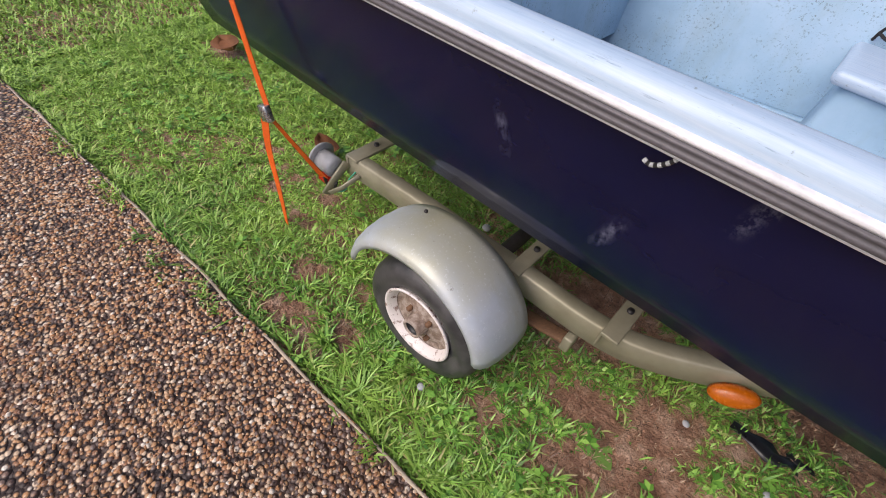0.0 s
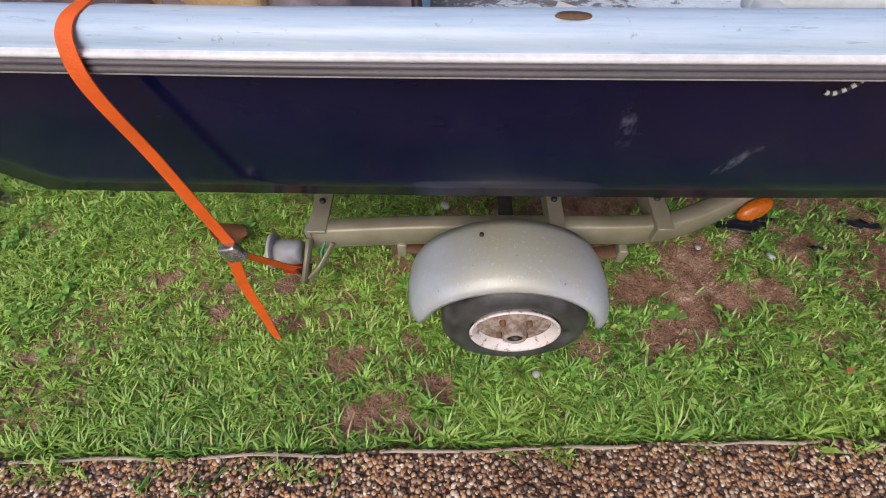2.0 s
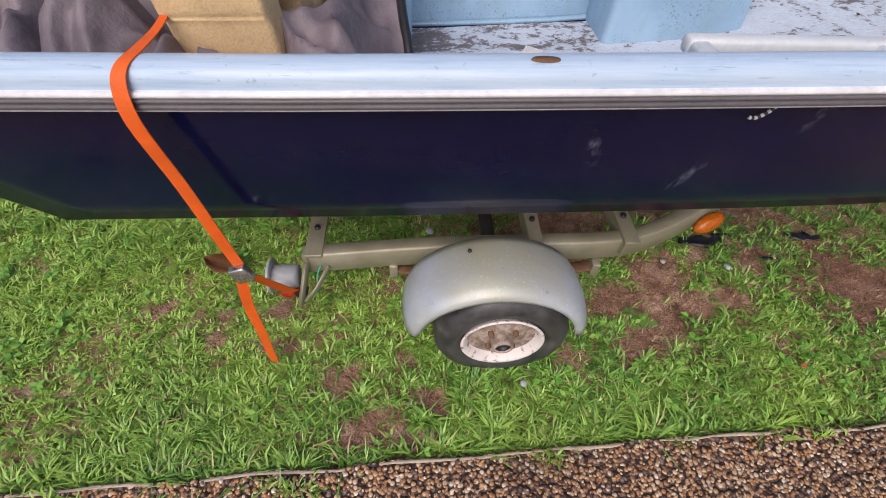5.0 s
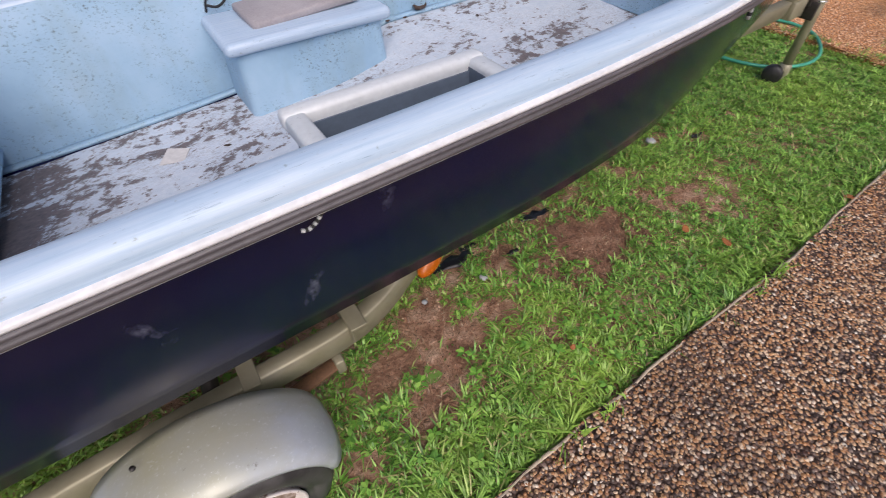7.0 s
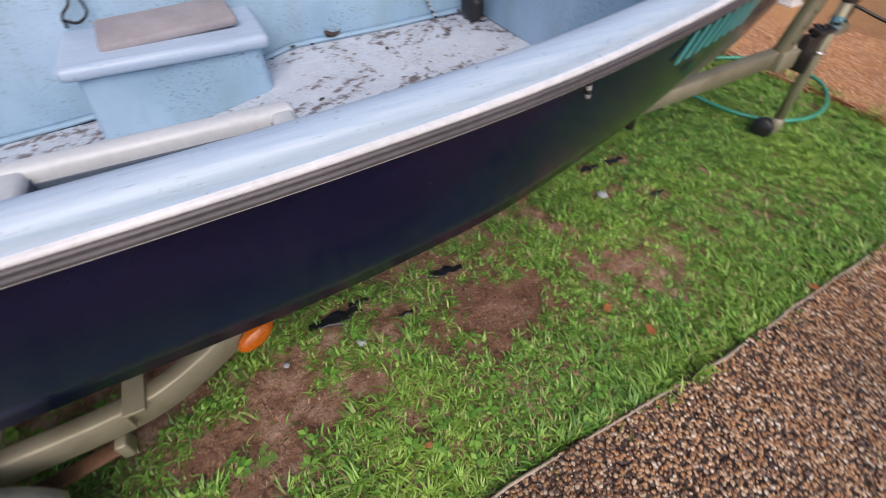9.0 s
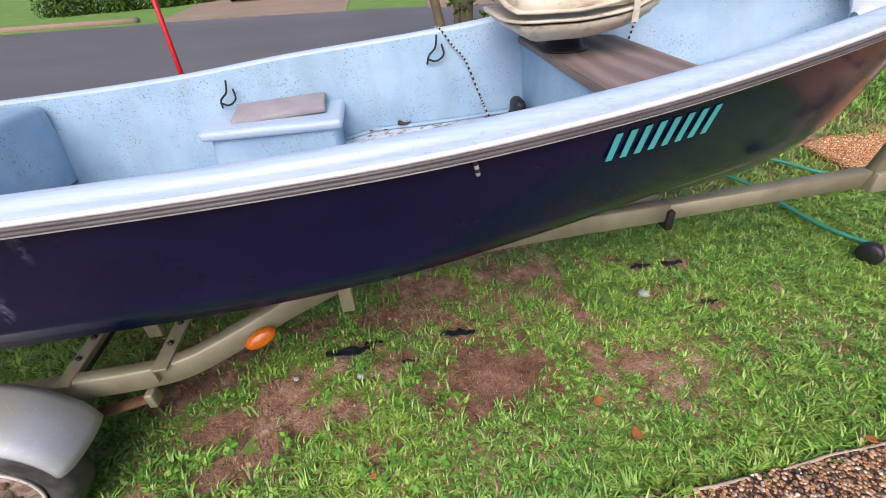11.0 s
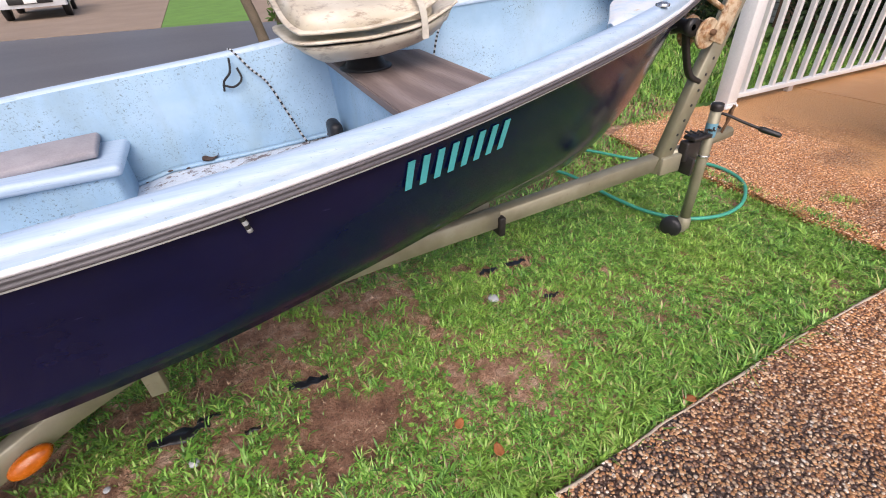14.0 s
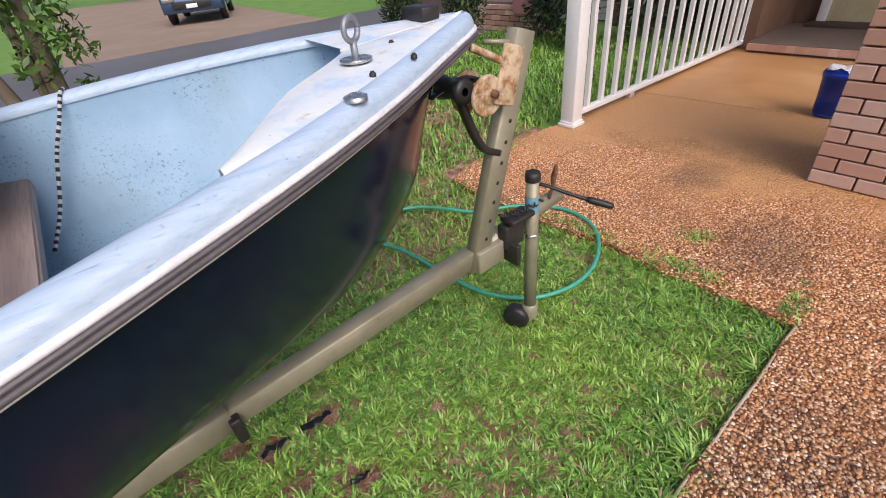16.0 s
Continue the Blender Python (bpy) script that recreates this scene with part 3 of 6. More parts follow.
# bare places in the lawn: x, y, half-lengths, turn
PATCHES = [(1.54, 0.33, 0.27, 0.18, 0.1), (-0.43, -0.18, 0.07, 0.05, 0.3), (-0.50, -0.02, 0.06, 0.05, 0.2), (-0.20, -0.10, 0.05, 0.05, 0), (-0.24, -0.205, 0.05, 0.03, 0),
           (0.60, 0.14, 0.17, 0.07, 0.5), (0.82, 0.24, 0.10, 0.07, 0.5), (0.47, 0.28, 0.09, 0.06, 0.4), (0.70, 0.42, 0.12, 0.08, 0.6), (0.94, 0.27, 0.09, 0.05, 0.2),
           (1.12, 0.45, 0.09, 0.08, 0.8), (0.35, 0.70, 0.26, 0.16, 0), (1.29, 0.95, 0.20, 0.08, -0.3), (1.67, 0.97, 0.08, 0.06, 0), (1.84, 0.95, 0.12, 0.07, -0.2),
           (1.05, 0.76, 0.10, 0.07, 0), (1.26, 0.74, 0.16, 0.07, -0.2), (1.95, 0.36, 0.06, 0.09, 0.3), (2.10, 0.29, 0.07, 0.13, 0.3), (0.77, 0.75, 0.12, 0.09, 0),
           (2.30, 0.96, 0.08, 0.05, 0), (2.60, 0.87, 0.09, 0.05, 0), (2.33, 0.67, 0.07, 0.05, 0), (2.42, 0.89, 0.08, 0.05, 0), (0.28, 0.47, 0.13, 0.09, 0.2),
           (0.25, 0.05, 0.08, 0.05, 0.3), (2.42, 0.70, 0.07, 0.05, 0.2), (2.59, 0.56, 0.06, 0.04, 0), (-1.17, 0.26, 0.06, 0.04, 0), (3.57, -0.09, 0.05, 0.03, 0),
           (0.98, 0.57, 0.10, 0.05, 0.3), (1.44, 0.60, 0.10, 0.05, 0.2), (-2.05, 0.55, 0.14, 0.07, 0.3), (1.5, 1.25, 0.5, 0.15, 0), (0.5, 1.1, 0.5, 0.2, 0)]
patch_rng = random.Random(8)
for x0, x1, y0, y1, count in ((0.25, 1.15, 0.0, 0.5, 22), (0.9, 2.2, 0.5, 1.1, 22), (1.9, 2.8, 0.25, 1.0, 14), (-0.6, -0.15, -0.22, 0.05, 5), (-1.5, -0.7, 0.1, 0.5, 5), (2.7, 3.6, -0.05, 0.7, 6)):
    for _ in range(count):
        PATCHES.append((patch_rng.uniform(x0, x1), patch_rng.uniform(y0, y1), patch_rng.uniform(0.02, 0.07), patch_rng.uniform(0.015, 0.04), patch_rng.uniform(0, 3)))


def soft_field(x, y, seed, scale):
    """Cheap smooth variation from a few waves."""
    rng = np.random.RandomState(seed)
    out = np.zeros_like(x)
    for _ in range(9):
        a, b, c = rng.normal(0, scale), rng.normal(0, scale), rng.uniform(0, 6.28)
        out += np.sin(a * x + b * y + c)
    return out / 3.0


def bare(x, y):
    """How far a place is inside a bare patch: 1 at its heart, 0 outside."""
    best = np.zeros_like(x)
    for px, py, ra, rb, turn in PATCHES:
        dx, dy = x - px, y - py
        u = (dx * math.cos(turn) + dy * math.sin(turn)) / ra
        v = (-dx * math.sin(turn) + dy * math.cos(turn)) / rb
        best = np.maximum(best, 1.25 - np.hypot(u, v))
    return np.clip(best * 1.6 + (0.40 * soft_field(x, y, 17, 22.0) + 0.60 * soft_field(x, y, 19, 75.0)) * (best > 0) * np.clip(1.35 - best, 0, 1), 0, 1)


def blades(name, n, x0, x1, y0, y1, h, w, seed, keep, label, material=None, foot=-0.012):
    """Grass: each blade a bent, tapering leaf."""
    rng = np.random.RandomState(seed)
    x, y = rng.uniform(x0, x1, n), rng.uniform(y0, y1, n)
    ok = keep(x, y, rng.uniform(0, 1, n))
    x, y = x[ok], y[ok]
    n = len(x)
    cell = 0.030
    ix, iy = np.floor(x / cell).astype(int), np.floor(y / cell).astype(int)
    h1 = np.modf(np.abs(np.sin(ix * 12.9898 + iy * 78.233)) * 43758.5453)[0]
    h2 = np.modf(np.abs(np.sin(ix * 39.346 + iy * 11.135)) * 24634.6345)[0]
    h3 = np.modf(np.abs(np.sin(ix * 73.156 + iy * 52.235)) * 13758.5453)[0]
    cx, cy = (ix + 0.2 + 0.6 * h1) * cell, (iy + 0.2 + 0.6 * h2) * cell
    away = np.arctan2(y - cy, x - cx)
    x, y = x + (cx - x) * 0.45, y + (cy - y) * 0.45
    size = np.clip(1 + 0.20 * soft_field(x, y, 5, 5.0) + 0.20 * soft_field(x, y, 41, 45.0), 0.4, 1.7) * rng.uniform(0.5, 1.35, n) * (0.65 + 0.7 * h3)
    rim = np.minimum(np.abs(y - np.interp(x, EDGE_X, EDGE_Y)), np.where(x > 3.9, np.abs(x - 4.26), 1.0))
    size = size * (1 + 0.5 * np.exp(-((rim / 0.04) ** 2)))
    height, width = h * size, w * rng.uniform(0.6, 1.4, n)
    face, out = away + rng.normal(0, 0.8, n), rng.uniform(0.3, 1.6, n)
    ux, uy = np.cos(face), np.sin(face)
    sx, sy = -uy * width / 2, ux * width / 2
    z0 = np.full(n, foot)
    reach = height * out
    cols = []
    for f_out, f_up, f_w in ((0.0, 0.0, 0.8), (0.38, 0.68, 1.0)):
        cx, cy, cz = x + ux * reach * f_out, y + uy * reach * f_out, z0 + height * f_up
        cols += [np.stack([cx - sx * f_w, cy - sy * f_w, cz], 1), np.stack([cx + sx * f_w, cy + sy * f_w, cz], 1)]
    cols.append(np.stack([x + ux * reach, y + uy * reach, z0 + height * rng.uniform(0.45, 1.0, n)], 1))
    verts = np.stack(cols, 1).reshape(-1, 3)
    at = np.arange(n)[:, None] * 5
    quads, tris = at + np.array([[0, 1, 3, 2]]), at + np.array([[2, 3, 4]])
    ob = raw_mesh(name, verts, tris, quads, material or GREEN)
    return tagged(ob, label, "grass", kind="stuff")


def keep_near(x, y, r):
    edge = np.interp(x, EDGE_X, EDGE_Y) - 0.005 + 0.018 * soft_field(x, y, 8, 7.0)
    inside = (y > edge) & ((x < 4.26 + 0.03 * soft_field(x, y, 9, 8.0) + 0.16 * np.exp(-((y + 0.06) / 0.07) ** 2)) | (y > 2.2))
    thin = np.clip(0.88 + 0.18 * soft_field(x, y, 3, 4.0) + 0.26 * soft_field(x, y, 31, 55.0), 0.25, 1.0)
    worn = 1 - 0.85 * np.exp(-(((x - 0.72) / 0.42) ** 2 + ((y - 0.26) / 0.22) ** 2)) - 0.6 * np.exp(-(((x - 1.35) / 0.5) ** 2 + ((y - 0.85) / 0.28) ** 2)) - 0.3 * np.exp(-(((x - 2.2) / 0.4) ** 2 + ((y - 0.55) / 0.35) ** 2)) - 0.35 * np.exp(-(((x + 0.4) / 0.25) ** 2 + ((y + 0.05) / 0.2) ** 2))
    thin = np.clip(thin * worn + 0.25 * soft_field(x, y, 23, 16.0) * (1 - worn) * 2, 0.02, 1)
    under = np.where((y > 0.45) & (y < 1.3) & (x > -0.3) & (x < 2.0), 0.6, 1.0)
    return inside & (r < thin * under * (1 - 1.05 * np.clip(1.35 * bare(x, y), 0, 1)))


blades("lawn_grass", 560000, -2.5, 4.45, -0.42, 1.35, 0.031, 0.0052, 11, keep_near, "lush short green lawn grass with wide blades")
blades("lawn_grass_behind", 130000, -4.4, 4.6, -0.5, 2.4, 0.042, 0.0075, 15, lambda x, y, r: keep_near(x, y, r) & ((y > 1.33) | (x < -2.48)), "green lawn grass behind the boat")
blades("lawn_grass_beyond", 60000, -5.0, 9.2, 2.2, 6.0, 0.075, 0.011, 12, lambda x, y, r: ((x > -2.6) | (y < 2.8)) & ((y > 2.25)), "green lawn grass beside the street")


TUFTS = [(-0.88, -0.40, 0.09, 0.035), (-0.62, -0.345, 0.10, 0.02), (-1.25, -0.36, 0.12, 0.03), (-1.6, -0.38, 0.1, 0.04), (4.38, -0.10, 0.10, 0.05), (4.55, -0.08, 0.06, 0.02), (4.62, 0.42, 0.10, 0.06), (4.32, 0.35, 0.05, 0.20), (4.30, 0.9, 0.05, 0.2), (4.75, 2.1, 0.25, 0.08), (0.95, -0.245, 0.10, 0.015), (1.9, -0.235, 0.12, 0.015), (0.1, -0.28, 0.10, 0.015)]


def keep_tuft(x, y, r):
    near = np.zeros_like(x)
    for tx, ty, rx, ry in TUFTS:
        near = np.maximum(near, np.exp(-(((x - tx) / rx) ** 2 + ((y - ty) / ry) ** 2) * 1.4))
    return r < near * np.clip(0.55 + 0.5 * soft_field(x, y, 51, 40.0), 0, 1) * 0.9


blades("creeping_grass", 380000, -1.9, 5.1, -0.5, 2.3, 0.026, 0.0050, 14, keep_tuft, "grass tufts creeping over the edge of the walkway", foot=0.037)
blades("dead_grass", 60000, -1.2, 2.9, -0.3, 1.4, 0.016, 0.0028, 13, lambda x, y, r: (r < 0.25 + 0.75 * bare(x, y)) & (y > np.interp(x, EDGE_X, EDGE_Y) + 0.02) & ((r < 0.2) | (bare(x, y) > 0.1)), "dry straw and twigs lying on the bare soil", STRAW)


def weeds():
    """Low broad-leaved weeds: rosettes of small flat leaves."""
    rng = np.random.RandomState(77)
    n = 1500
    cx, cy = rng.uniform(-2.4, 4.1, n), rng.uniform(-0.3, 1.1, n)
    ok = (cy > np.interp(cx, EDGE_X, EDGE_Y) + 0.02) & (bare(cx, cy) < 0.75) & (rng.uniform(0, 1, n) < np.clip(0.35 + 0.5 * soft_field(cx, cy, 61, 3.0), 0.05, 1))
    cx, cy = cx[ok], cy[ok]
    verts, quads = [], []
    for x, y in zip(cx, cy):
        r = rng.uniform(0.010, 0.026)
        for k in range(rng.randint(4, 8)):
            a, z = rng.uniform(0, 6.28), rng.uniform(0.018, 0.034)
            u, v = Vector((math.cos(a), math.sin(a), 0)), Vector((-math.sin(a), math.cos(a), 0))
            o, b = Vector((x, y, z)), len(verts)
            verts += [o, o + u * r * 0.6 + v * r * 0.34 + Vector((0, 0, 0.004)), o + u * r * 1.25 + Vector((0, 0, rng.uniform(-0.006, 0.006))), o + u * r * 0.6 - v * r * 0.34 + Vector((0, 0, 0.004))]
            quads.append((b, b + 1, b + 2, b + 3))
    ob = raw_mesh("lawn_weeds", [tuple(v) for v in verts], np.zeros((0, 3), int), quads, WEED)
    return tagged(ob, "low broad-leaved green weeds between the grass", "weeds", kind="stuff")


weeds()


def clods():
    """Crumbs of soil and grit on the bare places."""
    rng = np.random.RandomState(29)
    n = 60000
    x, y = rng.uniform(-1.6, 3.2, n), rng.uniform(-0.28, 1.2, n)
    ok = (rng.uniform(0, 1, n) < 0.5 * bare(x, y)) & (y > np.interp(x, EDGE_X, EDGE_Y) + 0.02)
    x, y = x[ok][:7000], y[ok][:7000]
    n = len(x)
    r = 0.0022 + 0.009 * rng.uniform(0, 1, n) ** 4
    a = np.arange(5) * 2 * math.pi / 5
    spin, lump = rng.uniform(0, 6.28, n), rng.uniform(0.6, 1.3, (n, 5))
    z = np.array([0.012 * noise.noise(Vector((u, v, 0)) * 2.3) + 0.007 * noise.noise(Vector((u, v, 0)) * 9) + 0.008 * noise.noise(Vector((u, v, 0)) * 24) for u, v in zip(x, y)]) - 0.002
    cols = []
    for f, up in ((1.0, -0.2), (0.75, 0.55)):
        px, py = r[:, None] * lump * np.cos(a + spin[:, None]) * f, r[:, None] * lump * np.sin(a + spin[:, None]) * f
        cols.append(np.stack([x[:, None] + px, y[:, None] + py, z[:, None] + r[:, None] * up + 0 * px], 2))
    cols.append(np.stack([x, y, z + r * 0.8], 1)[:, None])
    verts = np.concatenate(cols, 1).reshape(-1, 3)
    at = np.arange(n)[:, None, None] * 11
    k, j = np.arange(5), (np.arange(5) + 1) % 5
    quads = (at + np.stack([k, j, j + 5, k + 5], 1)[None]).reshape(-1, 4)
    tris = (at + np.stack([k + 5, j + 5, np.full(5, 10)], 1)[None]).reshape(-1, 3)
    ob = raw_mesh("dirt_clods", verts, tris, quads, DIRT)
    return tagged(ob, "crumbs of reddish soil and grit on bare ground", "dirt", kind="stuff")


clods()


def pebbles():
    """Small rounded stones set in the walkway."""
    rng = np.random.RandomState(4)
    step = 0.0132
    gx, gy = np.meshgrid(np.arange(-1.9, 5.9, step), np.arange(-1.55, 2.1, step))
    x = gx.ravel() + rng.uniform(-0.42, 0.42, gx.size) * step
    y = gy.ravel() + rng.uniform(-0.42, 0.42, gx.size) * step
    edge = np.interp(x, EDGE_X, EDGE_Y)
    ok = np.where(x < 4.28, y < edge - 0.012, (x < 5.5) & (y > -0.9) & (y < np.interp(x, [4.28, 4.95, 5.5], [2.0, 2.22, 2.12])))
    ok &= ~((x < 0.2) & (y < -0.9))
    ok &= rng.uniform(0, 1, len(x)) < 0.86
    x, y = x[ok], y[ok]
    n = len(x)
    ra = 0.0034 + 0.0060 * rng.uniform(0, 1, n) ** 1.3
    rb = ra * rng.uniform(0.48, 0.92, n)
    turn, hh = rng.uniform(0, 3.14, n), rng.uniform(0.0022, 0.0058, n)
    a = np.arange(7) * 2 * math.pi / 7
    cols = []
    for f, z in ((1.0, -0.002), (0.72, 0.72)):
        px, py = ra[:, None] * np.cos(a) * f, rb[:, None] * np.sin(a) * f
        zz = PATH_Z + (hh[:, None] * z if z > 0 else np.full((n, 1), z)) + 0 * px
        cols.append(np.stack([x[:, None] + px * np.cos(turn)[:, None] - py * np.sin(turn)[:, None], y[:, None] + px * np.sin(turn)[:, None] + py * np.cos(turn)[:, None], zz], 2))
    cols.append(np.stack([x, y, PATH_Z + hh], 1)[:, None])
    verts = np.concatenate(cols, 1).reshape(-1, 3)
    at = np.arange(n)[:, None, None] * 15
    k, j = np.arange(7), (np.arange(7) + 1) % 7
    quads = (at + np.stack([k, j, j + 7, k + 7], 1)[None]).reshape(-1, 4)
    tris = (at + np.stack([k + 7, j + 7, np.full(7, 14)], 1)[None]).reshape(-1, 3)
    ob = raw_mesh("walkway_pebbles", verts, tris, quads, PEB, smooth=True)
    return tagged(ob, "small brown, black and cream pebbles set in the walkway", "pebbles", kind="stuff")


pebbles()

# ---- the boat ----
CY = 0.745
HB_X = [-1.5, 0.6, 1.0, 1.3, 1.6, 2.0, 2.3, 2.5, 2.7, 2.92, 3.10, 3.22, 3.30, 3.345, 3.36]
HB_Y = [0.735, 0.745, 0.738, 0.718, 0.672, 0.590, 0.512, 0.450, 0.375, 0.272, 0.172, 0.105, 0.06, 0.025, 0.0]
ZN_X, ZN_Y = [-1.5, -0.05, 1.0, 1.8, 2.5, 3.36], [1.045, 1.076, 1.108, 1.15, 1.215, 1.29]
ZF_X, ZF_Y = [-1.5, 0.25, 0.78, 1.46, 2.2, 2.9, 3.36], [0.93, 0.998, 1.050, 1.11, 1.215, 1.275, 1.29]


def half(x):
    return curve(x, HB_X, HB_Y)


def sheer(x, side):
    """Height of the gunwale's top on the near (-1) or far (1) side."""
    return curve(x, ZN_X, ZN_Y) if side < 0 else curve(x, ZF_X, ZF_Y)


def deck_z(x, y):
    h = max(half(x), 0.05)
    t = min(max((y - CY + h) / (2 * h), 0), 1)
    return sheer(x, -1) * (1 - t) + sheer(x, 1) * t


def chine(x, side):
    """Half-breadth and height of the edge between topside and bottom."""
    deep = curve(x, [-1.5, 0.8, 1.34, 1.72, 2.3, 2.6, 2.9, 3.06, 3.14, 3.36], [0.412, 0.410, 0.392, 0.408, 0.470, 0.500, 0.44, 0.31, 0.15, 0.035])
    return (curve(x, [-1.5, 0.8, 1.34, 1.72, 2.0, 2.3, 2.6, 2.9, 3.06, 3.14, 3.36], [0.645, 0.645, 0.615, 0.54, 0.455, 0.355, 0.24, 0.125, 0.06, 0.025, 0.0]), sheer(x, side) - deep)


def keel(x):
    return curve(x, [-1.5, 2.1, 2.53, 2.80, 3.01, 3.11, 3.165, 3.23, 3.36], [0.46, 0.49, 0.53, 0.605, 0.76, 0.90, 1.06, 1.16, 1.25])


def rake(x, z):
    return x - 0.38 * min(max((z - 0.65) / 0.4, 0), 1.2) * min(max((-0.45 - x) / 0.6, 0), 1)


def hull_point(x, side, t):
    """On the topside panel: t = 0 under the rail, 1 at the chine."""
    hc, zc = chine(x, side)
    y0, z0 = half(x) - 0.02, sheer(x, side) - 0.06
    return Vector((x, CY + side * (y0 + (hc - y0) * t), z0 + (zc - z0) * t))


STATIONS = sorted(set([round(v, 3) for v in np.arange(-1.05, 2.4, 0.1)] + [round(v, 3) for v in np.arange(2.4, 3.0, 0.05)] + [round(v, 3) for v in np.arange(3.0, 3.35, 0.02)] + [3.355]))


def hull_section(x):
    row = []
    for side in (-1, 1):
        S, (hc, zc), zk = hull_point(x, side, 0), chine(x, side), keel(x)
        C, K = Vector((x, CY + side * hc, zc)), Vector((x, CY, min(zk, zc - 0.001)))
        w = min(max((x - 1.3) / 1.6, 0.0), 0.55)
        pts = []
        for k in range(13):
            u = k / 12
            poly = S.lerp(C, u * 2) if u <= 0.5 else C.lerp(K, u * 2 - 1)
            bez = (1 - u) ** 2 * S + 2 * u * (1 - u) * C + u * u * K
            p = poly.lerp(bez, w)
            pts.append((rake(x, p.z), p.y, p.z))
        row += pts if side < 0 else pts[-2::-1]
    return row


def inner_half(x, side, z, thick=0.02):
    """Half-breadth inside the hull at a height."""
    pts = hull_section(x)
    pts = pts[:13] if side < 0 else pts[:11:-1]
    zs, ys = [p[2] for p in pts], [abs(p[1] - CY) for p in pts]
    wide = interp(z, zs[::-1], ys[::-1])
    return max((max(wide, chine(x, side)[0] - 0.02) if side > 0 and z > 0.45 else wide) - thick, 0.004)


boat = thing("fishing_boat", "navy-blue fibreglass skiff with a pale blue interior on a trailer", "boat", (0.8, CY, 0.45))
bm = loft([hull_section(x) for x in STATIONS])
bm.verts.ensure_lookup_table()
bm.faces.new([bm.verts[k] for k in range(25)])
bmesh.ops.recalc_face_normals(bm, faces=bm.faces[:])
hull = part("hull", bm, NAVY, boat, "glossy dark navy gelcoat with scuffs")
for p in hull.data.polygons:
    if len(p.vertices) > 4:
        p.use_smooth = False


def ring_rows(profile, x_start=-1.05):
    """Carries a profile of (outward, up) round the gunwale, from stern to bow to stern."""
    xs = [x for x in STATIONS if x >= x_start]
    pts = [(x, CY - half(x), -1) for x in xs] + [(3.36, CY, 0)] + [(x, CY + half(x), 1) for x in reversed(xs)]
    rows = []
    for i, (x, y, side) in enumerate(pts):
        a, b = pts[max(i - 1, 0)], pts[min(i + 1, len(pts) - 1)]
        d = Vector((b[0] - a[0], b[1] - a[1])).normalized()
        out = Vector((d.y, -d.x))
        z = sheer(x, side) if side else 1.29
        rows.append([(rake(x + out.x * o, z + u), y + out.y * o, z + u) for o, u in profile])
    return rows


part("gunwale", loft(ring_rows([(-0.063, -0.024), (-0.064, -0.016), (-0.060, -0.007), (-0.050, -0.001), (-0.036, 0.003), (-0.019, 0.0), (-0.006, -0.008), (0.0, -0.022), (0.0, -0.040)])), GUN, boat, "chalky pale blue rolled gunwale, weathered")
part("rail_trim", loft(ring_rows([(-0.01, -0.034), (0.007, -0.035), (0.010, -0.040), (0.007, -0.045), (-0.01, -0.046)])), TRIM, boat, "bright white trim strip")
part("rub_rail", loft(ring_rows([(-0.012, -0.044), (0.010, -0.046), (0.012, -0.050), (0.007, -0.053), (0.012, -0.056), (0.012, -0.062), (0.006, -0.065), (-0.015, -0.067)])), RAIL, boat, "dark grey rubber rub rail")
part("lower_trim", loft(ring_rows([(-0.022, -0.064), (0.004, -0.065), (0.005, -0.069), (-0.022, -0.070)])), TRIM, boat, "thin white pinstripe under the rail")


def floor_z(x, y=1.1):
    """The floor follows the boat's slight lean away from the walkway."""
    return deck_z(x, y) - 0.395 - 0.045 * min(max((y - 0.45) / 0.5, 0), 1) * min(max((1.15 - x) / 0.35, 0), 1)


BULK = 1.87
cockpit = [x for x in STATIONS if -0.95 <= x <= BULK] + [BULK]
for side, nm in ((-1, "inner_side"), (1, "inner_side")):
    rows = []
    for x in cockpit:
        zt, zb = sheer(x, side) - 0.012, floor_z(x, CY + side * 0.6)
        yt, yb = half(x) - 0.064, inner_half(x, side, zb)
        rows.append([(x, CY + side * (yt + (yb - yt) * k / 6 - 0.006 * math.sin(math.pi * k / 6)), zt + (zb - zt) * k / 6) for k in range(7)])
    part(nm, loft(rows), LINER, boat, "pale blue inner side with mildew specks")
rows = [[(x, CY + inner_half(x, -1 if s < 0 else 1, floor_z(x, CY + 0.6 * s)) * s, floor_z(x, CY + 0.6 * s) + 0.006 * noise.noise(Vector((x * 3, s * 3, 0)))) for s in np.linspace(-1, 1, 12)] for x in cockpit]
part("floor", loft(rows), PEEL, boat, "white floor paint flaking off dark rotten wood")
for s in (-1, 1):
    path = [(x, CY + s * (inner_half(x, s, floor_z(x, CY + 0.6 * s)) - 0.012), floor_z(x, CY + 0.6 * s) + 0.004) for x in cockpit]
    part("floor_seam", sweep(path, [(-0.018, 0), (0.018, 0), (0.012, 0.012), (-0.012, 0.012)]), LINER, boat, "grimy pale blue fillet along the floor")

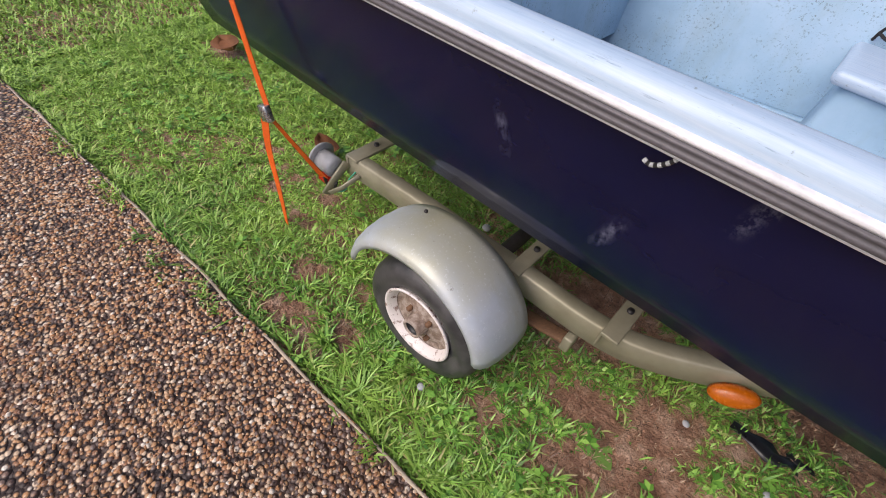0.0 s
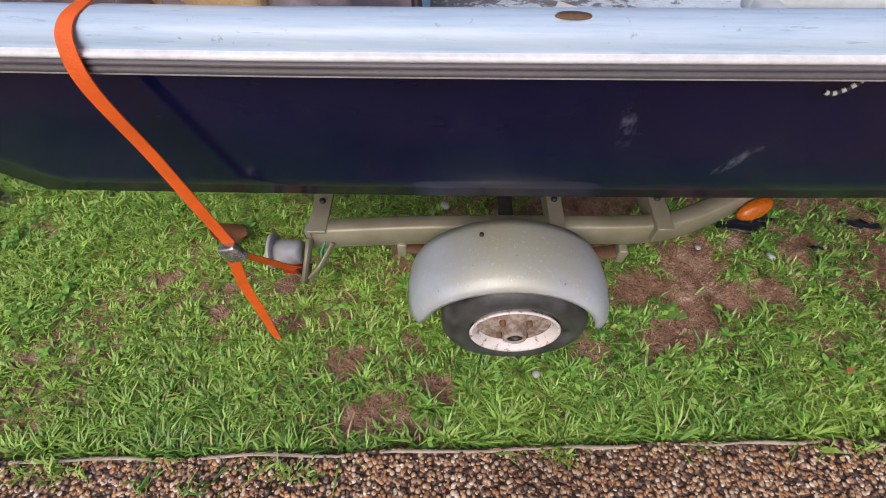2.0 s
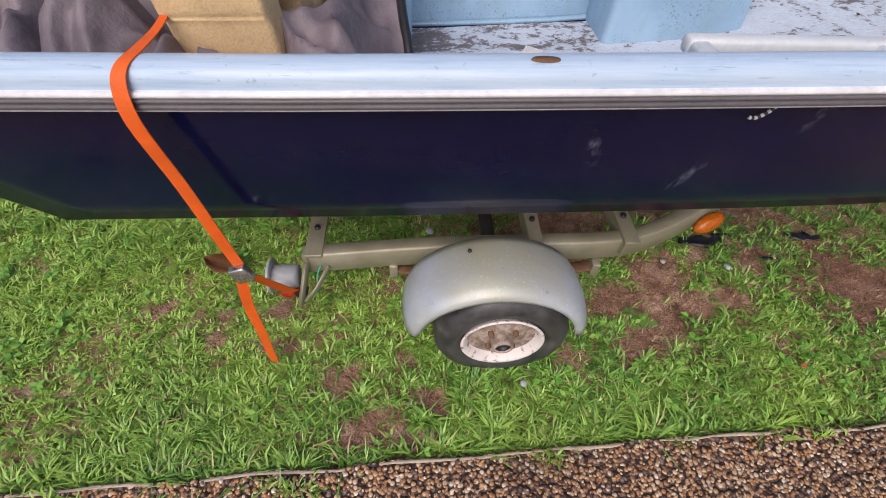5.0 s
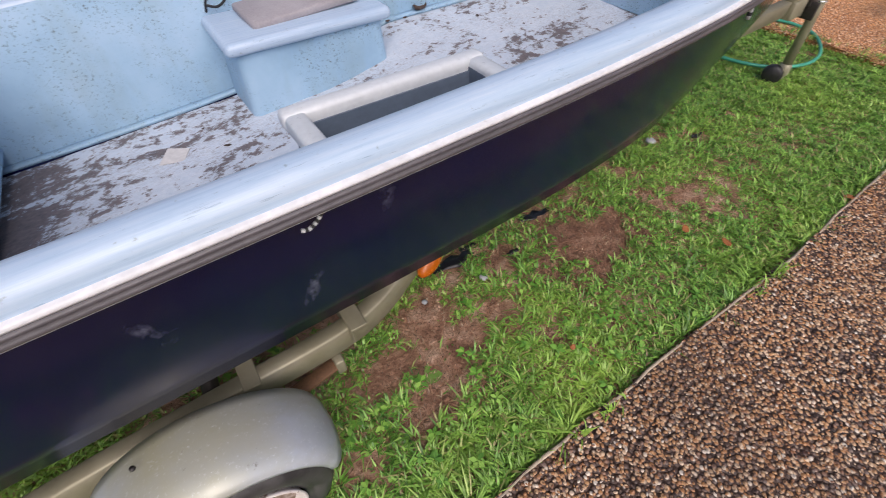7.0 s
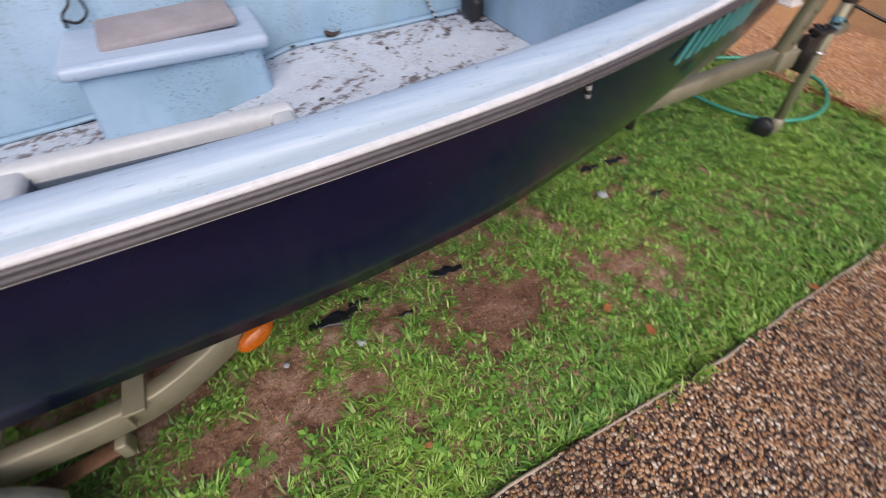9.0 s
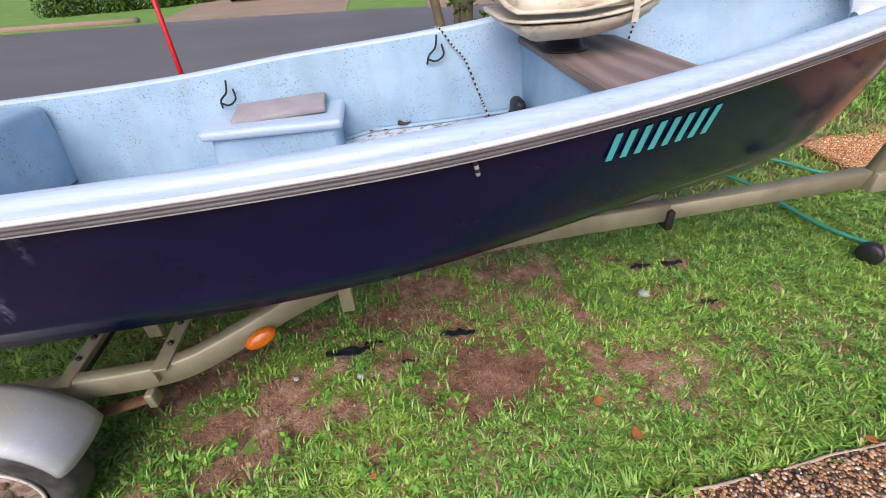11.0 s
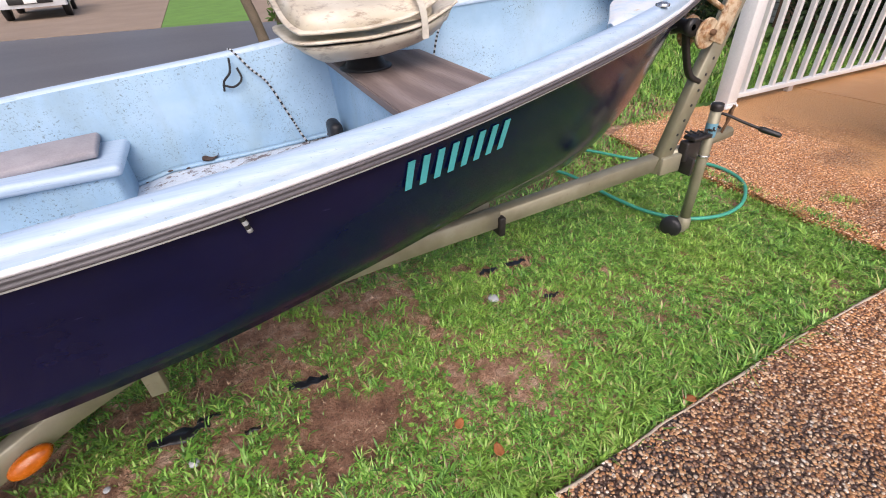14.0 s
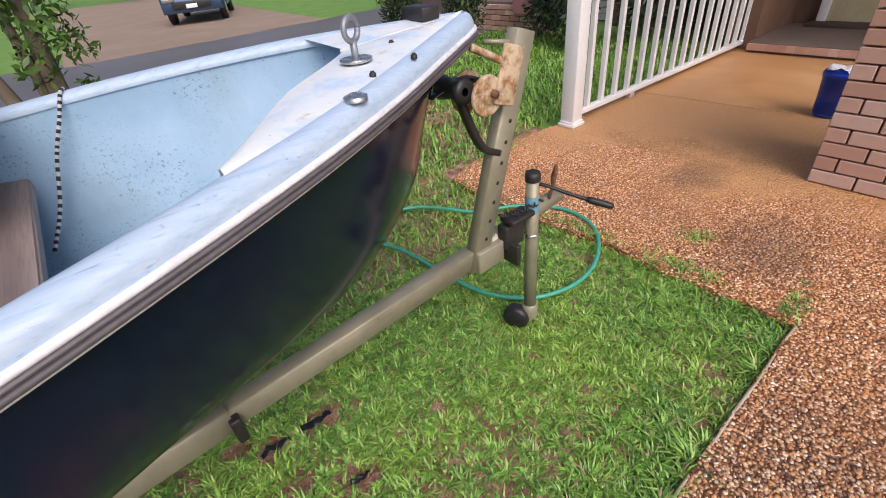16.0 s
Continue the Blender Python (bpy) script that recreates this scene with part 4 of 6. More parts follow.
# front bench, bow well and bow cap
rows = []
for x in [v for v in STATIONS if BULK <= v <= 3.12]:
    zb = curve(x, [1.87, 2.3, 2.7, 3.0, 3.12], [0.84, 0.86, 0.97, 1.13, 1.21])
    row = []
    for k in range(25):
        u = -1 + k / 12
        side = -1 if u < 0 else 1
        zt = sheer(x, side) - 0.012
        au = abs(u)
        zz = zb + (zt - zb) * max(0, (au - 0.5) / 0.5) ** 1.5
        a, c = hull_point(x, side, 0), hull_point(x, side, 1)
        f = min(max((a.z - zz) / max(a.z - c.z, 0.01), 0), 1)
        wide = max(abs(a.y + (c.y - a.y) * f - CY) - 0.03, 0.004)
        wide = min(wide, max(half(x) - 0.062, 0.004))
        row.append((x, CY + side * wide * min(1, au / 0.62), zz))
    rows.append(row)
part("bow_well", loft(rows), LINER, boat, "smooth pale blue moulded bow well")
bm = bmesh.new()
rows = []
for xx in (BULK - 0.012, BULK + 0.012):
    rows.append([(xx, CY + s * inner_half(BULK, s, z, 0.03), z) for s, z in ((-1, 1.045), (-1, 0.88), (-1, floor_z(BULK, 0.3) + 0.002), (1, floor_z(BULK, 1.2) + 0.002), (1, 0.88), (1, 1.045))])
loft(rows, bm, close=True)
bm.verts.ensure_lookup_table()
bm.faces.new([bm.verts[k] for k in range(6)])
bm.faces.new([bm.verts[k] for k in range(11, 5, -1)])
bmesh.ops.recalc_face_normals(bm, faces=bm.faces[:])
part("bulkhead", bm, LINER, boat, "pale blue bulkhead under the front bench", smooth=False)

rows = []
for x in np.linspace(2.50, 3.33, 24):
    h = half(x) - 0.045
    inner = curve(x, [2.50, 2.58, 2.70, 2.85, 2.95], [half(2.5) - 0.07, 0.30, 0.17, 0.07, 0.0])
    inner = min(inner, max(h - 0.004, 0))
    rows.append([(x, CY - h + (h - inner) * k / 5, deck_z(x, CY - h + (h - inner) * k / 5) + 0.001 + 0.006 * math.sin(math.pi * k / 5)) for k in range(6)])
for nm, flip in (("bow_cap", False), ("bow_cap", True)):
    rr = [row for row in rows if not flip or row[0][0] > 2.90]
    rr = [[(px, 2 * CY - py, deck_z(px, 2 * CY - py) + 0.002) if flip else (px, py, pz) for px, py, pz in row] for row in rr]
    bm = loft(rr)
    edge = [row[-1] for row in rr]
    loft([edge, [(px, py, pz - 0.02) for px, py, pz in edge]], bm)
    part(nm, bm, YELLOWED, boat, "white bow cap with tan stains and screw heads")

# divider and rear seat box ahead of the tarp
DIV_Y = [0.10, 0.25, 0.42, 0.55, 0.72, 0.95, 1.40]
DIV_Z = [0.78, 0.82, 0.90, 0.95, 0.975, 0.965, 0.945]
rows = []
for k in range(31):
    y = 0.10 + 1.29 * k / 30
    zt = curve(y, DIV_Y, DIV_Z)
    zl = interp(y, [0.10, 0.20, 0.45, 1.4], [0.74, 0.70, 0.62, 0.60])
    rows.append([(-0.27, y, zl), (-0.272, y, zt - 0.03), (-0.279, y, zt - 0.009), (-0.297, y, zt), (-0.60, y, zt + 0.002), (-0.63, y, zt - 0.05), (-0.63, y, zl)])
part("divider", loft(rows), LINER, boat, "pale blue rear bulkhead with a chalky rounded top")

# centre box with its cushion lid
bm = loft([[(0.47, 1.075, 0.58), (1.02, 1.075, 0.58), (1.02, 1.36, 0.58), (0.47, 1.36, 0.58)], [(0.485, 1.10, 0.815), (1.01, 1.10, 0.815), (1.01, 1.385, 0.815), (0.485, 1.385, 0.815)]], close=True)
bmesh.ops.bevel(bm, geom=[e for e in bm.edges if abs(e.verts[0].co.z - e.verts[1].co.z) > 0.1], offset=0.03, segments=4, profile=0.5, affect="EDGES")
part("seat_box", bm, LINER, boat, "pale blue seat box speckled with mildew")
part("box_rim", box((0.745, 1.235, 0.828), (0.59, 0.325, 0.044), 0.020, seg=4), GUN, boat, "rounded pale blue rim of the seat box")
bm = box((0.765, 1.262, 0.868), (0.40, 0.20, 0.030), 0.010, (4, -3, 3))
for v in bm.verts:
    v.co.z += 0.010 * noise.noise(v.co * 7)
part("box_lid", bm, GREYLID, boat, "worn grey cushion lid lying askew")

# open storage box along the near side
bm = bmesh.new()
ox0, ox1, oy0, oy1, oz = 0.43, 0.975, 0.088, 0.495, 0.915
wall = 0.05
for c, s in ((((ox0 + ox1) / 2, oy1 - wall / 2, oz - 0.02), (ox1 - ox0, wall, 0.045)), ((ox0 + wall / 2 + 0.003, (oy0 + oy1 - wall) / 2 + 0.006, oz - 0.023), (wall, oy1 - oy0 - wall + 0.012, 0.045)), ((ox1 - wall / 2 - 0.003, (oy0 + oy1 - wall) / 2 + 0.006, oz - 0.023), (wall, oy1 - oy0 - wall + 0.012, 0.045))):
    box(c, s, 0.012, bm=bm)
part("locker_rim", bm, WHITEG, boat, "chalky white rounded rim of the side locker")
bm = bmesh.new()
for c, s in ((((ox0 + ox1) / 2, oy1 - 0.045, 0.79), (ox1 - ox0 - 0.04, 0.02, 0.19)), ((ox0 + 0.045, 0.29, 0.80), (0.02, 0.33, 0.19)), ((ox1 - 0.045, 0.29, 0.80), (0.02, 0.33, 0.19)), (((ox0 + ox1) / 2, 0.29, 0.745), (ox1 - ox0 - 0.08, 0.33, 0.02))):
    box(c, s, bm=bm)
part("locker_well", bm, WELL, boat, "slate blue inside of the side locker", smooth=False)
part("locker_step", box((1.12, 0.27, 0.845), (0.30, 0.34, 0.03), 0.01), WHITEG, boat, "pale ledge beside the locker")
part("locker_lid", box((1.14, 0.27, 0.875), (0.24, 0.26, 0.018), 0.005, (0, -3, 4)), GREYLID, boat, "flat grey lid beside the locker")

# decals where the letters stand: plain bars
for k in range(8):
    x0 = 1.752 + k * 0.0415
    rows = []
    for xx in (x0 + 0.003, x0 + 0.021):
        top = hull_point(xx + 0.010, -1, 0.125)
        low = hull_point(xx, -1, 0.335)
        rows.append([top + Vector((0, -0.0022, 0)), low + Vector((0, -0.0034, 0))])
    bm = loft(rows)
    bmesh.ops.solidify(bm, geom=bm.faces[:], thickness=0.002)
    part("decal_bar", bm, TEAL, boat, "teal registration decal bar", smooth=False)

# fastenings on the bow
bm = lathe([(0.0, 0.004), (0.035, 0.004), (0.036, 0.0), (0.030, -0.004)], pose(2.885, 0.60, deck_z(2.885, 0.60) + 0.012), 20)
part("eyebolt_base", bm, CHROME, boat, "round dull metal base")
ring = [(2.885 + 0.022 * math.cos(a), 0.60 + 0.010 * math.cos(a), deck_z(2.885, 0.6) + 0.072 + 0.023 * math.sin(a)) for a in np.linspace(0, 2 * math.pi, 21)]
bm = tube(ring, 0.0065, 8, up=(0, 1, 0.1))
tube([(2.885, 0.60, deck_z(2.885, 0.6)), (2.885, 0.60, deck_z(2.885, 0.6) + 0.050)], 0.008, 8, bm, up=(1, 0, 0))
part("eyebolt", bm, EYEM, boat, "grey mooring eyebolt")
for bx, by in ((2.77, 0.42), (2.86, 0.50), (2.98, 0.52), (3.02, 0.66)):
    r = 0.022 if bx == 2.77 else 0.007
    part("deck_screw", lathe([(0.0, 0.006), (r * 0.6, 0.006), (r * 0.7, 0.003), (r, 0.002), (r, -0.006)], pose(bx, by, deck_z(bx, by) + 0.006), 16), CHROME if r > 0.01 else DARKM, boat, "deck screw head")
part("bow_chock", box((3.22, 0.80, deck_z(3.2, 0.8) + 0.02), (0.06, 0.10, 0.035), 0.006), DARKM, boat, "small dark bow chock")
bm = lathe([(0.0, 0.0012), (0.022, 0.001), (0.024, -0.002)], pose(0, 0, 0), 18)
bmesh.ops.scale(bm, vec=(1.0, 0.36, 1), verts=bm.verts)
bm.transform(pose(-0.05, 0.026, 1.0785))
part("gunwale_chip", bm, RUST, boat, "brown oval chip in the gunwale")

# rope ends and cleats on the boat
def flecked(ob, sides, other):
    """Gives every second ring of a swept rope another yarn colour."""
    ob.data.materials.append(other)
    for k, f in enumerate(ob.data.polygons):
        f.material_index = (k // sides) % 2
    return ob


def rope(name, pts, r, m, label):
    line = smooth_path(pts, 24)
    even, last = [line[0]], line[0]
    for q in line:
        if (q - last).length > r * 1.5:
            even.append(q)
            last = q
    return flecked(part(name, tube(even, r, 7), m, boat, label), 7, ROPEL)


a = hull_point(0.345, -1, 0.06)
rope("rope_end", [a + Vector((0.016, -0.008, 0.022)), a + Vector((0.012, -0.013, 0.004)), a + Vector((0.0, -0.013, -0.012)), a + Vector((-0.014, -0.012, -0.020)), a + Vector((-0.028, -0.010, -0.016))], 0.0034, ROPED, "thin black and white rope end")
a = hull_point(1.41, -1, 0.05)
rope("rope_end", [a + Vector((-0.004, -0.006, 0.016)), a + Vector((0.0, -0.012, 0.0)), a + Vector((0.005, -0.012, -0.02)), a + Vector((0.008, -0.010, -0.038))], 0.0055, ROPED, "short frayed white rope stub")
for cx, cz in ((1.46, 1.05), (0.50, 0.93)):
    y = CY + half(cx) - 0.105
    bm = tube(smooth_path([(cx + 0.03, y, cz + 0.05), (cx + 0.02, y - 0.01, cz), (cx - 0.01, y - 0.015, cz - 0.03), (cx - 0.02, y, cz - 0.07)]), 0.0045, 7)
    tube(smooth_path([(cx + 0.05, y, cz + 0.01), (cx + 0.055, y - 0.02, cz - 0.03), (cx + 0.02, y - 0.02, cz - 0.055), (cx - 0.02, y - 0.01, cz - 0.045)]), 0.0045, 7, bm)
    part("rope_loop", bm, ROPED, boat, "dark rope loop on the inner side")
fy = lambda x: CY + half(x) - 0.04
rope("mooring_line", [(1.49, fy(1.49) + 0.06, 1.03), (1.50, fy(1.5), sheer(1.5, 1) + 0.008), (1.56, fy(1.56) - 0.06, 1.05), (1.61, fy(1.6) - 0.075, 0.99), (1.66, fy(1.66) - 0.10, 0.86), (1.71, fy(1.7) - 0.16, 0.745), (1.78, 1.22, floor_z(1.78) + 0.012), (1.83, 1.05, floor_z(1.83) + 0.012)], 0.0045, ROPED, "thin black and white mooring line")
rope("bow_line", [(2.39, fy(2.39) + 0.06, 1.16), (2.38, fy(2.38), sheer(2.38, 1) + 0.009), (2.34, fy(2.35) - 0.055, 1.18), (2.30, 1.13, 1.11), (2.25, 1.08, 1.0), (2.20, 1.0, 0.93)], 0.0046, ROPED, "black and white checked bow line")

# ---- the trailer ----
trailer = thing("boat_trailer", "mossy galvanised steel boat trailer with one axle", "trailer", (0, CY, 0))


def side_rail(flip):
    fl = lambda p: (p[0], 2 * CY - p[1], p[2]) if flip else p
    pts = smooth_path([fl(p) for p in ((-0.61, 0.275, 0.272), (-0.25, 0.28, 0.302), (0.10, 0.283, 0.315), (0.36, 0.287, 0.322), (0.50, 0.31, 0.335), (0.66, 0.375, 0.37), (0.84, 0.47, 0.405), (1.15, 0.60, 0.43), (1.7, 0.67, 0.435), (2.35, 0.70, 0.445))], 6)
    return sweep(pts, rect(0.05, 0.085, 0.006))


for flip in (False, True):
    part("side_rail", side_rail(flip), GALV, trailer)
part("tongue", sweep([(2.2, 0.715, 0.432), (2.8, 0.715, 0.462), (3.32, 0.715, 0.488)], rect(0.06, 0.075, 0.005)), GALV, trailer)
part("coupler", sweep([(3.30, 0.715, 0.50), (3.55, 0.715, 0.515), (3.62, 0.715, 0.53), (3.78, 0.715, 0.545)], rect(0.055, 0.055, 0.012)), GALV, trailer, "grey coupler at the tongue's end")
part("coupler_latch", sweep(smooth_path([(3.70, 0.70, 0.56), (3.705, 0.69, 0.62), (3.71, 0.69, 0.67), (3.715, 0.685, 0.70)]), rect(0.022, 0.012, 0.003)), RUST, trailer, "rusty coupler latch lever")
part("tongue_bracket", box((2.355, 0.70, 0.415), (0.03, 0.09, 0.09), 0.006), DARKM, trailer, "dark bolted bracket")
for cx, cw in ((-0.575, 0.055), (0.12, 0.045), (0.42, 0.05)):
    cz = interp(cx, [-0.6, 0.4], [0.318, 0.372])
    bm = box((cx, CY, cz), (cw, 1.0, 0.012), 0.003)
    box((cx - cw / 2 + 0.004, CY, cz - 0.027), (0.008, 1.0, 0.055), 0.002, bm=bm)
    bar = part("cross_member", bm, GALV, trailer)
    for hy in (0.36, 0.46):
        part("bolt", lathe([(0, 0.008), (0.009, 0.008), (0.010, 0.0)], pose(cx, hy, cz + 0.006), 8), DARKM, bar, "dark bolt head")
for yy in (0.50, 0.99):
    part("bunk", sweep([(-0.75, yy, 0.50), (1.3, yy, 0.52)], rect(0.08, 0.05, 0.008)), DARKB, trailer, "dark carpeted bunk under the hull")
    for bx in (-0.5, 0.30, 1.0):
        part("bunk_post", box((bx, yy, 0.40), (0.05, 0.04, 0.18), 0.004), GALV, trailer)
part("axle", tube([(0.0, 0.14, 0.21), (0.0, 1.35, 0.21)], 0.025, 12, up=(0, 0, 1)), DARKM, trailer, "dark steel axle")
for hx in (-0.33, 0.34):
    part("spring_hanger", box((hx, 0.27, 0.235), (0.028, 0.05, 0.06), 0.005), GALV, trailer, "spring hanger tab")
part("leaf_spring", sweep(smooth_path([(-0.34, 0.27, 0.235), (-0.15, 0.27, 0.19), (0.0, 0.27, 0.18), (0.15, 0.27, 0.19), (0.34, 0.27, 0.235)]), rect(0.045, 0.014, 0.003)), RUST, trailer, "rusty leaf spring")

# wheels
for wy, sgn in ((0.0, -1), (2 * CY, 1)):
    M = pose(0, wy, 0.208, 90 if sgn < 0 else -90, 0, 0)
    wheel = part("wheel", lathe([(0.118, -0.115), (0.150, -0.122), (0.185, -0.118), (0.203, -0.098), (0.208, -0.06), (0.203, -0.022), (0.190, -0.004), (0.165, 0.004), (0.140, 0.001), (0.124, -0.008)], M, 48), TYRE, trailer, "worn black tyre, damp")
    part("rim", lathe([(0.112, -0.10), (0.114, -0.02), (0.122, -0.004), (0.127, 0.002), (0.1235, 0.006), (0.1165, 0.003), (0.110, -0.012), (0.104, -0.024)], M, 48), RIM, wheel, "white painted rim edge with rust")
    part("wheel_disc", lathe([(0.106, -0.026), (0.085, -0.030), (0.066, -0.018), (0.050, -0.014), (0.030, -0.014), (0.0, -0.014)], M, 40), DISC, wheel, "rust-stained wheel disc")
    part("hub_cap", lathe([(0.036, -0.016), (0.033, 0.012), (0.030, 0.021), (0.024, 0.022), (0.022, 0.006)], M, 24), DISC, wheel, "rusty grease-stained hub cap")
    # Shallow closed cup; its black colour stands in for the hole's inner shade.
    part("hub_bore", lathe([(0.0225, 0.017), (0.021, 0.008), (0.0, 0.007)], M, 20), BLACK, wheel, "hub bore, coloured black for the dark of its hole")
    for k in range(4):
        a = math.pi / 4 + k * math.pi / 2
        part("lug_nut", lathe([(0.009, -0.016), (0.009, -0.002), (0.004, 0.001), (0, 0.001)], M @ pose(0.052 * math.cos(a), 0.052 * math.sin(a), 0), 6), RUST, wheel, "rusty lug nut")
    # fender
    rows = []
    for k in range(25):
        a = radians(8 + 163 * k / 24)
        grow = 1 + 0.10 * math.sin(a)
        row = []
        for o, rr in ((0.0, 0.225), (-0.002, 0.238), (0.006, 0.250), (0.026, 0.262), (0.06, 0.270), (0.11, 0.274), (0.165, 0.270), (0.195, 0.262), (0.20, 0.225)):
            y = wy - sgn * o + sgn * 0.012
            row.append((-0.024 + rr * (1.0 + 0.02 * math.cos(a) ** 2) * math.cos(a), y, 0.245 + (rr - 0.024) * math.sin(a)))
        rows.append(row)
    bm = loft(rows)
    bmesh.ops.solidify(bm, geom=bm.faces[:], thickness=0.003)
    part("fender", bm, FENDER, trailer, "dull grey galvanised fender, mossy at the top")
for dx, dy, dz in ((-0.113, 0.12, 0.497), (0.0, 0.012, 0.452)):
    part("fender_bolt", lathe([(0, 0.004), (0.005, 0.004), (0.006, -0.002)], pose(dx, dy, dz, -10), 8), DARKM, trailer, "small dark fender bolt")

# side marker and tail lamp
M = pose(0.715, 0.342, 0.362, -28, -18, 20)
bm = lathe([(0.0, 0.016), (0.030, 0.014), (0.048, 0.008), (0.056, -0.002), (0.056, -0.012), (0.0, -0.012)], M @ pose(0, 0, 0, 90) @ Matrix.Diagonal((1.0, 0.52, 1.0, 1.0)), 28)
part("side_marker", bm, AMBER, trailer, "amber oval side marker lamp")
lamp = part("tail_lamp", lathe([(0.0, 0.03), (0.035, 0.03), (0.038, 0.02), (0.036, -0.05), (0.0, -0.05)], pose(-0.655, 0.215, 0.262, 0, 90, 0), 24), GREYP, trailer, "pale grey tail lamp housing")
part("lamp_flange", lathe([(0.0, 0.004), (0.052, 0.004), (0.056, 0.0), (0.052, -0.006), (0.0, -0.006)], pose(-0.705, 0.215, 0.268, 0, 90, 0), 28), GREYP, lamp, "worn round lamp flange")
part("lamp_lens", box((-0.655, 0.20, 0.212), (0.06, 0.05, 0.03), 0.008), REDLENS, lamp, "red lens under the lamp")
part("lamp_bracket", sweep([(-0.60, 0.245, 0.29), (-0.612, 0.20, 0.235), (-0.625, 0.165, 0.175)], rect(0.012, 0.03, 0.002)), GALV, trailer, "bent steel lamp bracket")
part("lamp_brace", sweep([(-0.535, 0.245, 0.27), (-0.575, 0.20, 0.215), (-0.61, 0.17, 0.185)], rect(0.008, 0.018, 0.002)), GALV, trailer, "thin lamp brace")
part("lamp_wire", tube(smooth_path([(-0.56, 0.25, 0.27), (-0.575, 0.23, 0.235), (-0.57, 0.21, 0.205), (-0.59, 0.19, 0.19)]), 0.003, 6), HOSEG, trailer, "loose green wire")

# winch post, winch and bow stop
post = part("winch_post", sweep([(3.275, 0.705, 0.43), (3.53, 0.705, 1.215)], rect(0.05, 0.085, 0.006), up=(1, 0, 0)), GALV, trailer, "tall grey steel winch post with bolt holes")
for k in range(7):
    f = 0.16 + 0.085 * k
    px, pz = 3.275 + 0.255 * f, 0.43 + 0.785 * f
    part("bolt_hole", lathe([(0, 0.0), (0.007, 0.0), (0.007, -0.004)], pose(px + 0.004, 0.6785, pz, 90, 0, 0), 10), BLACK, post, "dark bolt hole")
part("post_foot", box((3.33, 0.70, 0.475), (0.13, 0.075, 0.09), 0.005), GALV, trailer, "bolted foot of the winch post")
winch = part("winch", lathe([(0.0, 0.012), (0.020, 0.014), (0.024, 0.006), (0.050, 0.006), (0.058, 0.010), (0.061, 0.0), (0.056, -0.008), (0.03, -0.012), (0.028, -0.075), (0.062, -0.08), (0.064, -0.088), (0.0, -0.088)], pose(3.315, 0.648, 1.075, 90, 0, 0), 32), ZINC, trailer, "cream and rust winch drum")
part("winch_plate", box((3.40, 0.638, 1.115), (0.085, 0.012, 0.17), 0.004, (0, 18, 0)), ZINC, winch, "rusted cream side plate")
part("winch_shaft", tube([(3.33, 0.62, 1.08), (3.33, 0.70, 1.08)], 0.012, 10), RUST, winch, "rusty shaft")
part("winch_handle", tube(smooth_path([(3.39, 0.645, 1.155), (3.33, 0.65, 1.185), (3.27, 0.655, 1.215)]), 0.011, 8), ZINC, winch, "pale winch handle")
part("winch_pin", tube([(3.47, 0.70, 1.19), (3.40, 0.74, 1.20)], 0.008, 8), GALV, winch)
part("bow_stop_arm", sweep(smooth_path([(3.40, 0.69, 0.86), (3.33, 0.69, 0.90), (3.28, 0.69, 0.99), (3.245, 0.69, 1.08)]), rect(0.03, 0.022, 0.004)), DARKM, trailer, "dark curved bow stop arm")
part("bow_roller", lathe([(0.012, -0.05), (0.036, -0.05), (0.030, -0.02), (0.027, 0.0), (0.030, 0.02), (0.036, 0.05), (0.012, 0.05)], pose(3.235, 0.70, 1.105, 90, 0, 0), 24), BLACK, trailer, "black rubber bow roller")
part("winch_strap", sweep(smooth_path([(3.37, 0.70, 1.10), (3.29, 0.72, 1.125), (3.17, 0.74, 1.09)]), rect(0.05, 0.004, 0.001)), BLACK, trailer, "black winch strap")

# tongue jack
jack = part("jack_tube", tube([(3.54, 0.655, 0.10), (3.54, 0.655, 0.735)], 0.026, 20, up=(1, 0, 0)), GALV, trailer, "upright grey jack tube")
part("jack_cap", lathe([(0, 0.012), (0.027, 0.012), (0.029, 0.0), (0.029, -0.02)], pose(3.54, 0.655, 0.735), 20), DARKM, jack, "dark cap")
part("jack_label", lathe([(0.0268, 0.0), (0.0268, 0.07)], pose(3.54, 0.655, 0.585), 20), simple("faded_blue_label", (0.16, 0.34, 0.44), 0.5, var=0.5, scale=50), jack, "faded blue sticker")
part("jack_ring", lathe([(0.028, -0.006), (0.034, 0.0), (0.028, 0.006)], pose(3.54, 0.655, 0.485), 20), CHROME, jack, "steel retaining ring")
part("jack_collar", lathe([(0.027, 0.03), (0.034, 0.02), (0.036, -0.03), (0.030, -0.04)], pose(3.54, 0.655, 0.095), 20), GALV, jack)
part("jack_fork", box((3.535, 0.66, 0.055), (0.055, 0.05, 0.05), 0.012), GALV, jack)
part("jack_wheel", lathe([(0.0, 0.03), (0.045, 0.03), (0.056, 0.02), (0.058, 0.0), (0.056, -0.02), (0.045, -0.03), (0.0, -0.03)], pose(3.492, 0.688, 0.058, 0, 90, 25), 28), BLACK, jack, "black plastic jack wheel")
part("jack_handle", tube(smooth_path([(3.545, 0.65, 0.70), (3.56, 0.615, 0.70), (3.60, 0.545, 0.675), (3.65, 0.465, 0.648)]), 0.007, 8), DARKM, jack, "dark crank handle")
